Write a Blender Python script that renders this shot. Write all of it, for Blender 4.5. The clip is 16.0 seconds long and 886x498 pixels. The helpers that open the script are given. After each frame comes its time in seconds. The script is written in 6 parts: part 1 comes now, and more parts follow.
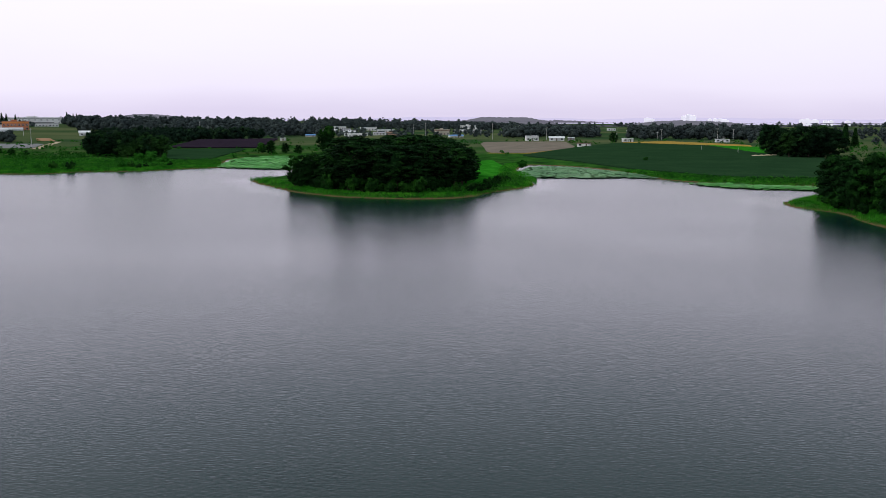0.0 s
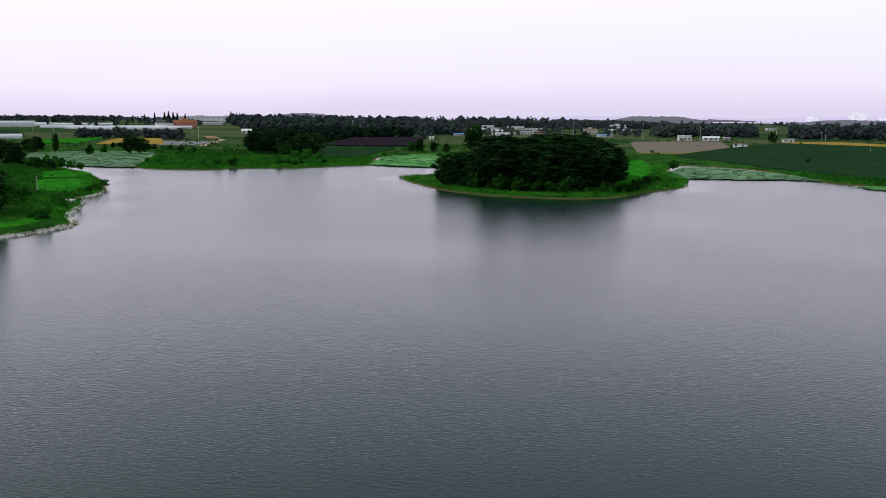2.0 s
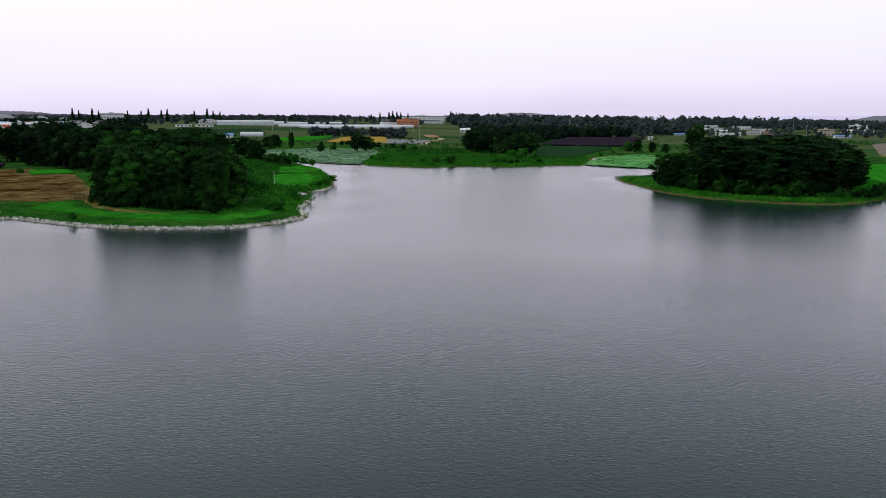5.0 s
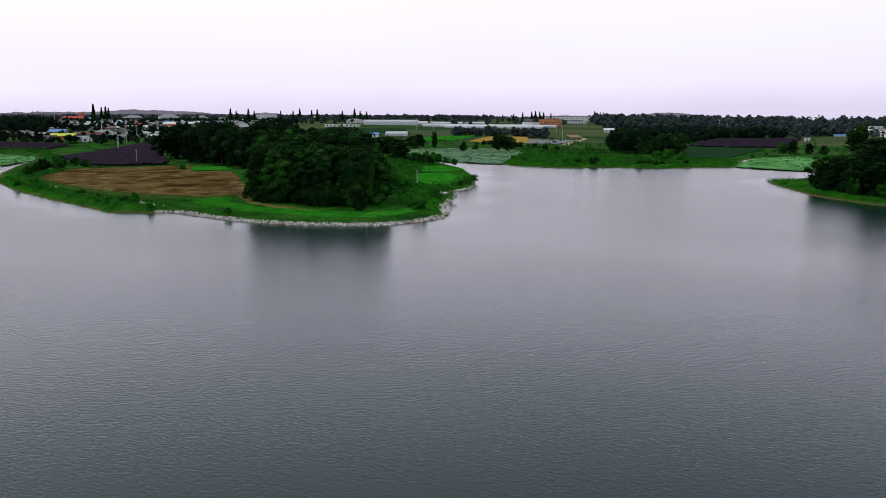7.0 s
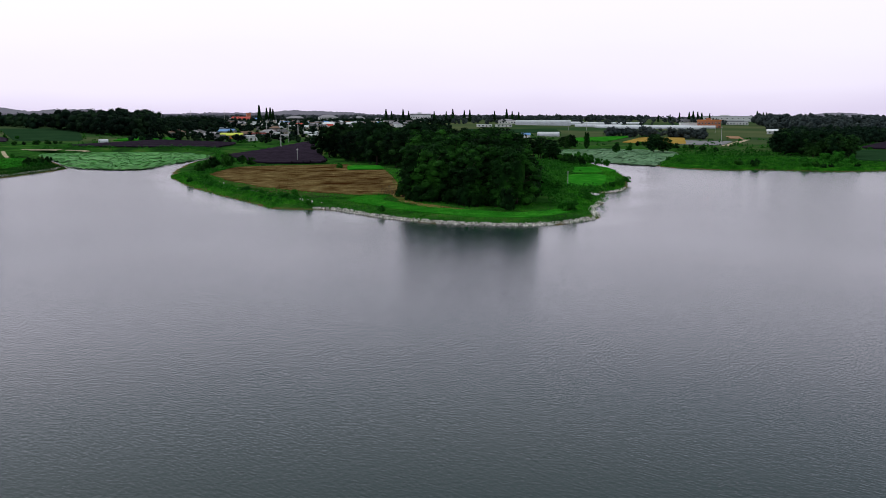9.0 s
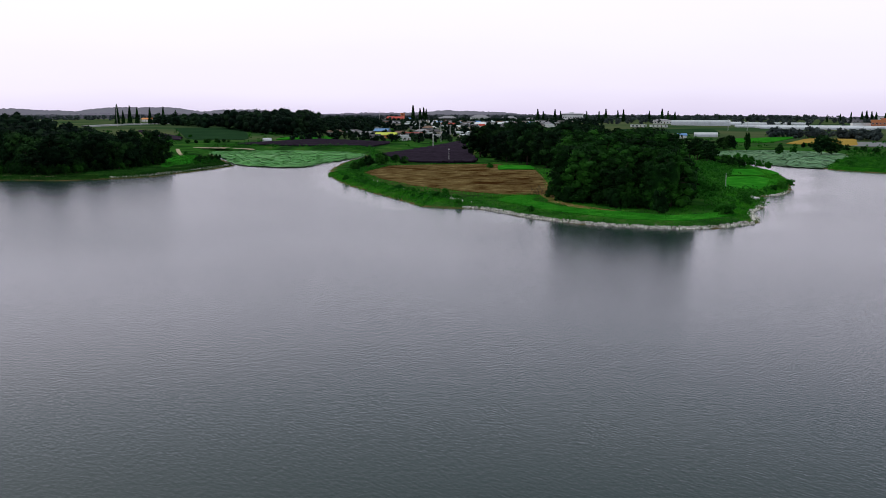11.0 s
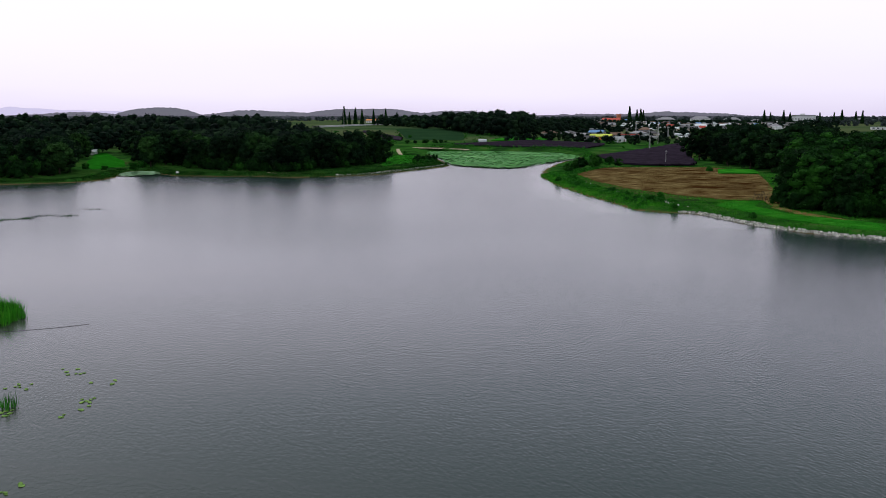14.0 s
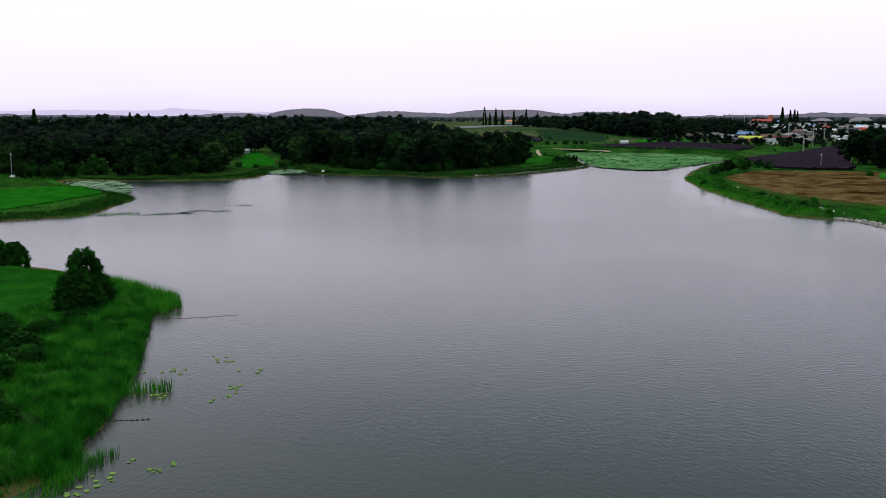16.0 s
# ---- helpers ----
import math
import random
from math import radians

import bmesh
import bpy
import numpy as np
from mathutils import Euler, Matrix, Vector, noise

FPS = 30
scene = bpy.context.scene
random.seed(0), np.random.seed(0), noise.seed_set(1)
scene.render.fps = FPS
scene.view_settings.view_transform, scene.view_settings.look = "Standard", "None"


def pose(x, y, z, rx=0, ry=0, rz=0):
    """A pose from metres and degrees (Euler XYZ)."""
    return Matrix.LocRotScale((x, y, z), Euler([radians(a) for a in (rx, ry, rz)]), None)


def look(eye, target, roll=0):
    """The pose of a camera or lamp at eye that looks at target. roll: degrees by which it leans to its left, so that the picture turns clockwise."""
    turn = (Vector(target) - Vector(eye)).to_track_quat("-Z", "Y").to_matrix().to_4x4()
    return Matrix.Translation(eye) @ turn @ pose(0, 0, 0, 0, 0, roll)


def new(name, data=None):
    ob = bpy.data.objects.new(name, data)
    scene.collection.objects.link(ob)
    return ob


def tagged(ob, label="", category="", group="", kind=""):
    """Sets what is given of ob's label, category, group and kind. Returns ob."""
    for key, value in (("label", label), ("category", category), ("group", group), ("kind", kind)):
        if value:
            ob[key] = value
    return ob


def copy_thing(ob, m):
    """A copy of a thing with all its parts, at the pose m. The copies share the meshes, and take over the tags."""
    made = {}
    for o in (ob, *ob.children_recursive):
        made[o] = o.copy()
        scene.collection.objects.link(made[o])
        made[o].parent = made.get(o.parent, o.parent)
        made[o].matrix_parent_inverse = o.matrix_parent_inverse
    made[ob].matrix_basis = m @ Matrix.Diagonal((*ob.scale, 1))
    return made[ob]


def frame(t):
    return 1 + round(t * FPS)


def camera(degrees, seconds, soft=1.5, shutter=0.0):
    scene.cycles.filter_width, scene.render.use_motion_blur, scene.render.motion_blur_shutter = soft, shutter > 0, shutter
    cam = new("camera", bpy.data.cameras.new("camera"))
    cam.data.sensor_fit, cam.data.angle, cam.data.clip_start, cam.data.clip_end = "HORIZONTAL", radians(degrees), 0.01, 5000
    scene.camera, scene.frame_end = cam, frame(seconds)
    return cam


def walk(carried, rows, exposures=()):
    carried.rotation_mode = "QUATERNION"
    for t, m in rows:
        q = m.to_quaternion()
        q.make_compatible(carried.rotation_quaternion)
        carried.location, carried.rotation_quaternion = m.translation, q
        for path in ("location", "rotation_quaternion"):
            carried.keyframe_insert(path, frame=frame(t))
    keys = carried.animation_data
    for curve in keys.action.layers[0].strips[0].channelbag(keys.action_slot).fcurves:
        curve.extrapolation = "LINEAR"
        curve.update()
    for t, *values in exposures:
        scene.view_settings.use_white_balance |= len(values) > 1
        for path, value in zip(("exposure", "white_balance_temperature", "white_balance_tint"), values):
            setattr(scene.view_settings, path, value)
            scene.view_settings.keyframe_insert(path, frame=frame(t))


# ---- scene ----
# ---------------------------------------------------------------- camera
EYE = 20.0
cam = camera(53.72, 16.0, soft=0.8)
# seconds, yaw, pitch, roll: a hovering camera that turns to its left
ROWS = [
    (0.0, -0.00, -8.60, 0.01),
    (0.5, 2.40, -8.61, 0.04),
    (1.0, 4.71, -8.63, 0.02),
    (1.5, 7.24, -8.66, -0.01),
    (2.0, 9.56, -8.66, -0.03),
    (2.5, 12.05, -8.66, 0.00),
    (3.0, 14.32, -8.68, -0.02),
    (3.5, 16.76, -8.69, -0.02),
    (4.0, 18.97, -8.69, -0.02),
    (6.5, 30.50, -8.70, -0.04),
    (7.0, 32.76, -8.70, -0.04),
    (7.5, 35.35, -8.70, 0.01),
    (8.0, 37.70, -8.71, -0.02),
    (8.5, 40.24, -8.70, -0.06),
    (9.0, 42.58, -8.68, -0.00),
    (11.5, 54.69, -8.67, 0.01),
    (12.0, 56.94, -8.64, 0.03),
    (12.5, 59.40, -8.63, 0.03),
    (13.0, 61.63, -8.63, 0.04),
    (13.5, 64.04, -8.61, 0.03),
    (14.0, 66.22, -8.60, -0.02),
    (14.5, 68.58, -8.58, -0.04),
    (15.0, 70.74, -8.57, -0.03),
    (15.5, 73.13, -8.57, -0.06),
    (16.0, 75.29, -8.55, -0.07),
]
walk(cam, [(t, pose(0, 0, EYE, 90 + pitch, roll, yaw)) for t, yaw, pitch, roll in ROWS])

# ---------------------------------------------------------------- world and light
SUN_ELEVATION, SUN_BEARING = 48, 100
world = bpy.data.worlds.new("overcast")
scene.world = world
world.use_nodes = True
wt = world.node_tree
wt.nodes.clear()
w_out = wt.nodes.new("ShaderNodeOutputWorld")
w_mix = wt.nodes.new("ShaderNodeMixShader")
w_sky = wt.nodes.new("ShaderNodeTexSky")
w_sky.sky_type, w_sky.sun_disc = "NISHITA", False
w_sky.sun_elevation, w_sky.sun_rotation = radians(SUN_ELEVATION), radians(360 - SUN_BEARING)
w_bg = wt.nodes.new("ShaderNodeBackground")
w_bg.inputs["Strength"].default_value = 0.1
w_cloud = wt.nodes.new("ShaderNodeBackground")
w_cloud.inputs["Strength"].default_value = 1.0
w_tc = wt.nodes.new("ShaderNodeTexCoord")
w_sep = wt.nodes.new("ShaderNodeSeparateXYZ")
w_ramp = wt.nodes.new("ShaderNodeValToRGB")
w_ramp.color_ramp.elements[0].position = 0.0
w_ramp.color_ramp.elements[0].color = (0.77, 0.70, 0.91, 1)
w_ramp.color_ramp.elements[1].position = 1.0
w_ramp.color_ramp.elements[1].color = (0.60, 0.66, 0.68, 1)
for w_at, w_colour in ((0.03, (0.92, 0.86, 1.04, 1)), (0.08, (0.98, 0.94, 1.06, 1)), (0.125, (1.02, 0.98, 1.12, 1)), (0.18, (1.30, 1.22, 1.47, 1)), (0.3, (0.65, 0.72, 0.83, 1)), (0.5, (0.50, 0.61, 0.68, 1))):
    w_ramp.color_ramp.elements.new(w_at).color = w_colour
w_noise = wt.nodes.new("ShaderNodeTexNoise")
w_noise.inputs["Scale"].default_value = 2.2
w_noise.inputs["Detail"].default_value = 4
w_map = wt.nodes.new("ShaderNodeMapping")
w_map.inputs["Scale"].default_value = (1, 1, 5)
w_madd = wt.nodes.new("ShaderNodeMath")
w_madd.operation = "MULTIPLY_ADD"
w_madd.inputs[1].default_value = 0.06
wt.links.new(w_tc.outputs["Generated"], w_sep.inputs[0])
wt.links.new(w_tc.outputs["Generated"], w_map.inputs[0])
wt.links.new(w_map.outputs[0], w_noise.inputs["Vector"])
w_sub = wt.nodes.new("ShaderNodeMath")
w_sub.operation = "SUBTRACT"
w_sub.inputs[1].default_value = 0.5
wt.links.new(w_noise.outputs[0], w_sub.inputs[0])
wt.links.new(w_sub.outputs[0], w_madd.inputs[0])
wt.links.new(w_sep.outputs["Z"], w_madd.inputs[2])
wt.links.new(w_madd.outputs[0], w_ramp.inputs[0])
w_dot = wt.nodes.new("ShaderNodeVectorMath")
w_dot.operation = "DOT_PRODUCT"
w_dot.inputs[1].default_value = (-math.sin(radians(SUN_BEARING)), math.cos(radians(SUN_BEARING)), 0)
w_glow = wt.nodes.new("ShaderNodeMath")
w_glow.operation = "MULTIPLY_ADD"
w_glow.inputs[1].default_value, w_glow.inputs[2].default_value = 0.04, 1.0
wt.links.new(w_tc.outputs["Generated"], w_dot.inputs[0])
wt.links.new(w_dot.outputs["Value"], w_glow.inputs[0])
wt.links.new(w_glow.outputs[0], w_cloud.inputs["Strength"])
wt.links.new(w_ramp.outputs[0], w_cloud.inputs["Color"])
wt.links.new(w_sky.outputs[0], w_bg.inputs["Color"])
w_mix.inputs[0].default_value = 0.96
wt.links.new(w_bg.outputs[0], w_mix.inputs[1])
wt.links.new(w_cloud.outputs[0], w_mix.inputs[2])
wt.links.new(w_mix.outputs[0], w_out.inputs[0])

sun_data = bpy.data.lights.new("sun", "SUN")
sun_data.energy, sun_data.angle, sun_data.color = 1.5, radians(14), (1.0, 0.96, 0.92)
sun = new("sun", sun_data)
SUN_WAY = Vector((-math.sin(radians(SUN_BEARING)) * math.cos(radians(SUN_ELEVATION)), math.cos(radians(SUN_BEARING)) * math.cos(radians(SUN_ELEVATION)), math.sin(radians(SUN_ELEVATION))))
sun.matrix_world = look(SUN_WAY * 400, (0, 0, 0))


# ---------------------------------------------------------------- materials
def material(name, colours, scale=1.0, rough=0.8, bump=0.0, bump_scale=None, metal=0.0, spots=None, vary=0.0, spec=0.3, stretch=(1, 1, 1), thin=0.0):
    """Noise between several colours at two scales, in metres; vary: brightness by object or by leaf."""
    m = bpy.data.materials.new(name)
    m.use_nodes = True
    nt = m.node_tree
    b = nt.nodes["Principled BSDF"]
    b.inputs["Roughness"].default_value, b.inputs["Metallic"].default_value = rough, metal
    b.inputs["Specular IOR Level"].default_value = spec
    geo = nt.nodes.new("ShaderNodeNewGeometry")
    mp = nt.nodes.new("ShaderNodeMapping")
    mp.inputs["Scale"].default_value = stretch
    nt.links.new(geo.outputs["Position"], mp.inputs[0])
    n1 = nt.nodes.new("ShaderNodeTexNoise")
    n1.inputs["Scale"].default_value, n1.inputs["Detail"].default_value, n1.inputs["Roughness"].default_value = scale, 6, 0.65
    nt.links.new(mp.outputs[0], n1.inputs["Vector"])
    ramp = nt.nodes.new("ShaderNodeValToRGB")
    els = ramp.color_ramp.elements
    k = len(colours)
    els[0].position, els[0].color = 0.32, (*colours[0], 1)
    els[1].position, els[1].color = 0.68, (*colours[-1], 1)
    for i in range(1, k - 1):
        e = els.new(0.32 + 0.36 * i / (k - 1))
        e.color = (*colours[i], 1)
    nt.links.new(n1.outputs[0], ramp.inputs[0])
    col = ramp.outputs[0]
    if spots:
        n2 = nt.nodes.new("ShaderNodeTexNoise")
        n2.inputs["Scale"].default_value, n2.inputs["Detail"].default_value = spots[0], 4
        nt.links.new(mp.outputs[0], n2.inputs["Vector"])
        r2 = nt.nodes.new("ShaderNodeValToRGB")
        r2.color_ramp.elements[0].position, r2.color_ramp.elements[1].position = spots[2], min(1, spots[2] + 0.12)
        mx = nt.nodes.new("ShaderNodeMix")
        mx.data_type = "RGBA"
        mx.inputs[7].default_value = (*spots[1], 1)
        nt.links.new(n2.outputs[0], r2.inputs[0])
        nt.links.new(r2.outputs[0], mx.inputs[0])
        nt.links.new(col, mx.inputs[6])
        col = mx.outputs[2]
    if vary:
        info = nt.nodes.new("ShaderNodeObjectInfo")
        add = nt.nodes.new("ShaderNodeMath")
        add.operation = "ADD"
        nt.links.new(info.outputs["Random"], add.inputs[0])
        nt.links.new(geo.outputs["Random Per Island"], add.inputs[1])
        mr = nt.nodes.new("ShaderNodeMapRange")
        mr.inputs["From Max"].default_value = 2.0
        mr.inputs["To Min"].default_value, mr.inputs["To Max"].default_value = 1 - vary, 1 + vary
        nt.links.new(add.outputs[0], mr.inputs[0])
        hsv = nt.nodes.new("ShaderNodeHueSaturation")
        nt.links.new(mr.outputs[0], hsv.inputs["Value"])
        nt.links.new(col, hsv.inputs["Color"])
        col = hsv.outputs[0]
    nt.links.new(col, b.inputs["Base Color"])
    if bump:
        n3 = nt.nodes.new("ShaderNodeTexNoise")
        n3.inputs["Scale"].default_value, n3.inputs["Detail"].default_value = bump_scale or scale * 4, 5
        nt.links.new(mp.outputs[0], n3.inputs["Vector"])
        bp = nt.nodes.new("ShaderNodeBump")
        bp.inputs["Strength"].default_value, bp.inputs["Distance"].default_value = 1.0, bump
        nt.links.new(n3.outputs[0], bp.inputs["Height"])
        nt.links.new(bp.outputs[0], b.inputs["Normal"])
    if thin:
        tr = nt.nodes.new("ShaderNodeBsdfTranslucent")
        mxs = nt.nodes.new("ShaderNodeMixShader")
        mxs.inputs[0].default_value = thin
        nt.links.new(col, tr.inputs["Color"])
        nt.links.new(b.outputs[0], mxs.inputs[1])
        nt.links.new(tr.outputs[0], mxs.inputs[2])
        nt.links.new(mxs.outputs[0], nt.nodes["Material Output"].inputs[0])
    return m


def ground_material():
    """Rough grass and weeds with earth patches, and a bare muddy rim at the water's edge."""
    m = material("rough_grass", [(0.008, 0.024, 0.007), (0.014, 0.050, 0.010), (0.024, 0.092, 0.013), (0.055, 0.095, 0.024)], 0.09, 0.95, 0.3, 0.7, spots=(0.012, (0.045, 0.06, 0.018), 0.56), spec=0.0)
    nt = m.node_tree
    b = nt.nodes["Principled BSDF"]
    col = b.inputs["Base Color"].links[0].from_socket
    geo = nt.nodes.new("ShaderNodeNewGeometry")
    sep = nt.nodes.new("ShaderNodeSeparateXYZ")
    nt.links.new(geo.outputs["Position"], sep.inputs[0])
    n = nt.nodes.new("ShaderNodeTexNoise")
    n.inputs["Scale"].default_value = 0.12
    nt.links.new(geo.outputs["Position"], n.inputs["Vector"])
    add = nt.nodes.new("ShaderNodeMath")
    add.operation = "MULTIPLY_ADD"
    add.inputs[1].default_value = 0.5
    nt.links.new(n.outputs[0], add.inputs[0])
    nt.links.new(sep.outputs["Z"], add.inputs[2])
    mr = nt.nodes.new("ShaderNodeMapRange")
    mr.inputs["From Min"].default_value, mr.inputs["From Max"].default_value = 0.36, 0.52
    nt.links.new(add.outputs[0], mr.inputs[0])
    mx = nt.nodes.new("ShaderNodeMix")
    mx.data_type = "RGBA"
    mx.inputs[6].default_value = (0.10, 0.078, 0.034, 1)
    nt.links.new(mr.outputs[0], mx.inputs[0])
    nt.links.new(col, mx.inputs[7])
    far = nt.nodes.new("ShaderNodeVectorMath")
    far.operation = "DISTANCE"
    far.inputs[1].default_value = (-150, 150, 0)
    nt.links.new(geo.outputs["Position"], far.inputs[0])
    big = nt.nodes.new("ShaderNodeTexNoise")
    big.inputs["Scale"].default_value, big.inputs["Detail"].default_value = 0.008, 3
    nt.links.new(geo.outputs["Position"], big.inputs["Vector"])
    mf = nt.nodes.new("ShaderNodeMath")
    mf.operation = "MULTIPLY_ADD"
    mf.inputs[1].default_value = 400
    nt.links.new(big.outputs[0], mf.inputs[0])
    nt.links.new(far.outputs["Value"], mf.inputs[2])
    mg = nt.nodes.new("ShaderNodeMapRange")
    mg.inputs["From Min"].default_value, mg.inputs["From Max"].default_value = 540, 680
    nt.links.new(mf.outputs[0], mg.inputs[0])
    mw = nt.nodes.new("ShaderNodeMix")
    mw.data_type = "RGBA"
    nt.links.new(mg.outputs[0], mw.inputs[0])
    nt.links.new(mx.outputs[2], mw.inputs[6])
    scrub = nt.nodes.new("ShaderNodeValToRGB")
    scrub.color_ramp.elements[0].position, scrub.color_ramp.elements[0].color = 0.4, (0.028, 0.060, 0.024, 1)
    scrub.color_ramp.elements[1].position, scrub.color_ramp.elements[1].color = 0.62, (0.080, 0.096, 0.044, 1)
    nt.links.new(big.outputs[0], scrub.inputs[0])
    nt.links.new(scrub.outputs[0], mw.inputs[7])
    nt.links.new(mw.outputs[2], b.inputs["Base Color"])
    return m


def water_material():
    """Dark grey-green lake water; small wind ripples, calmer and rougher in broad patches."""
    m = bpy.data.materials.new("lake_water")
    m.use_nodes = True
    nt = m.node_tree
    b = nt.nodes["Principled BSDF"]
    b.inputs["IOR"].default_value = 1.333
    b.inputs["Specular IOR Level"].default_value = 0.42
    geo = nt.nodes.new("ShaderNodeNewGeometry")
    lee = nt.nodes.new("ShaderNodeAttribute")
    lee.attribute_name = "lee"
    silt = nt.nodes.new("ShaderNodeAttribute")
    silt.attribute_name = "silt"
    tint = nt.nodes.new("ShaderNodeMix")
    tint.data_type = "RGBA"
    tint.inputs[6].default_value, tint.inputs[7].default_value = (0.002, 0.013, 0.0135, 1), (0.040, 0.043, 0.036, 1)
    nt.links.new(silt.outputs["Fac"], tint.inputs[0])
    nt.links.new(tint.outputs[2], b.inputs["Base Color"])
    calm = nt.nodes.new("ShaderNodeMapRange")
    calm.inputs["To Max"].default_value = 0.15
    nt.links.new(lee.outputs["Fac"], calm.inputs[0])
    fetch = nt.nodes.new("ShaderNodeAttribute")
    fetch.attribute_name = "fetch"
    chop = nt.nodes.new("ShaderNodeMapRange")
    chop.inputs["To Min"].default_value, chop.inputs["To Max"].default_value = 0.14, 0.20
    nt.links.new(fetch.outputs["Fac"], chop.inputs[0])
    nt.links.new(chop.outputs[0], calm.inputs["To Min"])
    nt.links.new(calm.outputs[0], b.inputs["Roughness"])

    def ripples(scale, turn, stretch, detail):
        mp = nt.nodes.new("ShaderNodeMapping")
        mp.inputs["Rotation"].default_value = (0, 0, radians(turn))
        mp.inputs["Scale"].default_value = stretch
        n = nt.nodes.new("ShaderNodeTexNoise")
        n.inputs["Scale"].default_value, n.inputs["Detail"].default_value = scale, detail
        nt.links.new(geo.outputs["Position"], mp.inputs[0])
        nt.links.new(mp.outputs[0], n.inputs["Vector"])
        return n.outputs[0]

    fine = ripples(4.4, 35, (0.5, 1.0, 1), 4)
    broad = ripples(0.013, 20, (0.5, 1, 1), 2)
    mr = nt.nodes.new("ShaderNodeMapRange")
    mr.inputs["From Min"].default_value, mr.inputs["From Max"].default_value = 0.35, 0.65
    mr.inputs["To Min"].default_value, mr.inputs["To Max"].default_value = 0.0165, 0.033
    nt.links.new(broad, mr.inputs[0])
    bp = nt.nodes.new("ShaderNodeBump")
    bp.inputs["Strength"].default_value = 1.0
    still = nt.nodes.new("ShaderNodeMapRange")
    still.inputs["To Min"].default_value, still.inputs["To Max"].default_value = 1.0, 0.75
    nt.links.new(lee.outputs["Fac"], still.inputs[0])
    wave = nt.nodes.new("ShaderNodeMath")
    wave.operation = "MULTIPLY"
    nt.links.new(mr.outputs[0], wave.inputs[0])
    nt.links.new(still.outputs[0], wave.inputs[1])
    nt.links.new(wave.outputs[0], bp.inputs["Distance"])
    nt.links.new(fine, bp.inputs["Height"])
    chop_wave = ripples(2.0, 20, (0.7, 1.0, 1), 3)
    swell = nt.nodes.new("ShaderNodeBump")
    swell.inputs["Strength"].default_value = 1.0
    high = nt.nodes.new("ShaderNodeMath")
    high.operation = "MULTIPLY"
    nt.links.new(wave.outputs[0], high.inputs[0])
    open_water = nt.nodes.new("ShaderNodeMapRange")
    open_water.inputs["To Min"].default_value, open_water.inputs["To Max"].default_value = 0.35, 1.0
    nt.links.new(fetch.outputs["Fac"], open_water.inputs[0])
    nt.links.new(open_water.outputs[0], high.inputs[1])
    nt.links.new(high.outputs[0], swell.inputs["Distance"])
    nt.links.new(chop_wave, swell.inputs["Height"])
    nt.links.new(bp.outputs[0], swell.inputs["Normal"])
    nt.links.new(swell.outputs[0], b.inputs["Normal"])
    return m


M_GROUND = ground_material()
M_WATER = water_material()
M_BARK = material("bark", [(0.028, 0.021, 0.016), (0.07, 0.056, 0.045)], 3, 0.9, 0.02, 12, spec=0.05)
M_LEAF = material("broad_leaf", [(0.0022, 0.009, 0.0034), (0.007, 0.031, 0.0055), (0.028, 0.115, 0.012)], 0.11, 0.8, vary=0.5, spec=0.03, thin=0.12)
M_PINE = material("pine_needle", [(0.0022, 0.01, 0.004), (0.006, 0.025, 0.006), (0.018, 0.062, 0.011)], 0.13, 0.8, vary=0.5, spec=0.03, thin=0.08)
M_SHRUB = material("shrub_leaf", [(0.010, 0.055, 0.008), (0.018, 0.105, 0.010), (0.034, 0.16, 0.014)], 0.15, 0.8, vary=0.45, spec=0.03, thin=0.2)
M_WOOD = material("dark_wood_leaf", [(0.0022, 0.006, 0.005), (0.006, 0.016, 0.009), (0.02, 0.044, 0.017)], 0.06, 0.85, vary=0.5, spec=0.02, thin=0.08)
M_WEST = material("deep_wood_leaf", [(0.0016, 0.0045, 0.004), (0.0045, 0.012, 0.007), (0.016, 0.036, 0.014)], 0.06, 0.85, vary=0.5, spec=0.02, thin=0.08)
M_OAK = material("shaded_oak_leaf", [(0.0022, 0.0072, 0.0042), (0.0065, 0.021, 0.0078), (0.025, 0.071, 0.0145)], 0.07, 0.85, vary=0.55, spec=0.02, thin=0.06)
# distant haze put into the leaf colour: paler and greyer-blue than nearer foliage
M_FAR_HAZED = material("hazed_wood_leaf", [(0.022, 0.03, 0.032), (0.038, 0.05, 0.05), (0.062, 0.078, 0.072)], 0.05, 0.85, vary=0.45, spec=0.02)
M_REED = material("reed_blade", [(0.010, 0.075, 0.005), (0.030, 0.205, 0.011), (0.080, 0.30, 0.022)], 0.25, 0.75, vary=0.45, spec=0.04, thin=0.25)
M_BUSH = material("dense_bush_leaf", [(0.003, 0.020, 0.003), (0.008, 0.052, 0.005), (0.024, 0.12, 0.010)], 0.5, 0.8, vary=0.5, spec=0.03, thin=0.12)
M_SEDGE = material("bank_sedge_blade", [(0.003, 0.028, 0.002), (0.014, 0.125, 0.008), (0.065, 0.27, 0.020)], 0.55, 0.75, vary=0.5, spec=0.04, thin=0.2)
M_DULL = material("dull_rank_grass", [(0.005, 0.025, 0.004), (0.011, 0.052, 0.007), (0.032, 0.082, 0.012)], 0.2, 0.8, vary=0.45, spec=0.02, thin=0.15)
M_LOTUS = material("lotus_leaf", [(0.045, 0.22, 0.035), (0.075, 0.3, 0.055), (0.17, 0.42, 0.13)], 0.05, 0.6, vary=0.2, spec=0.12, thin=0.1)
M_LOTUS_GREY = material("grey_lotus_leaf", [(0.075, 0.185, 0.08), (0.12, 0.26, 0.115), (0.2, 0.34, 0.18)], 0.05, 0.6, vary=0.2, spec=0.12, thin=0.1)
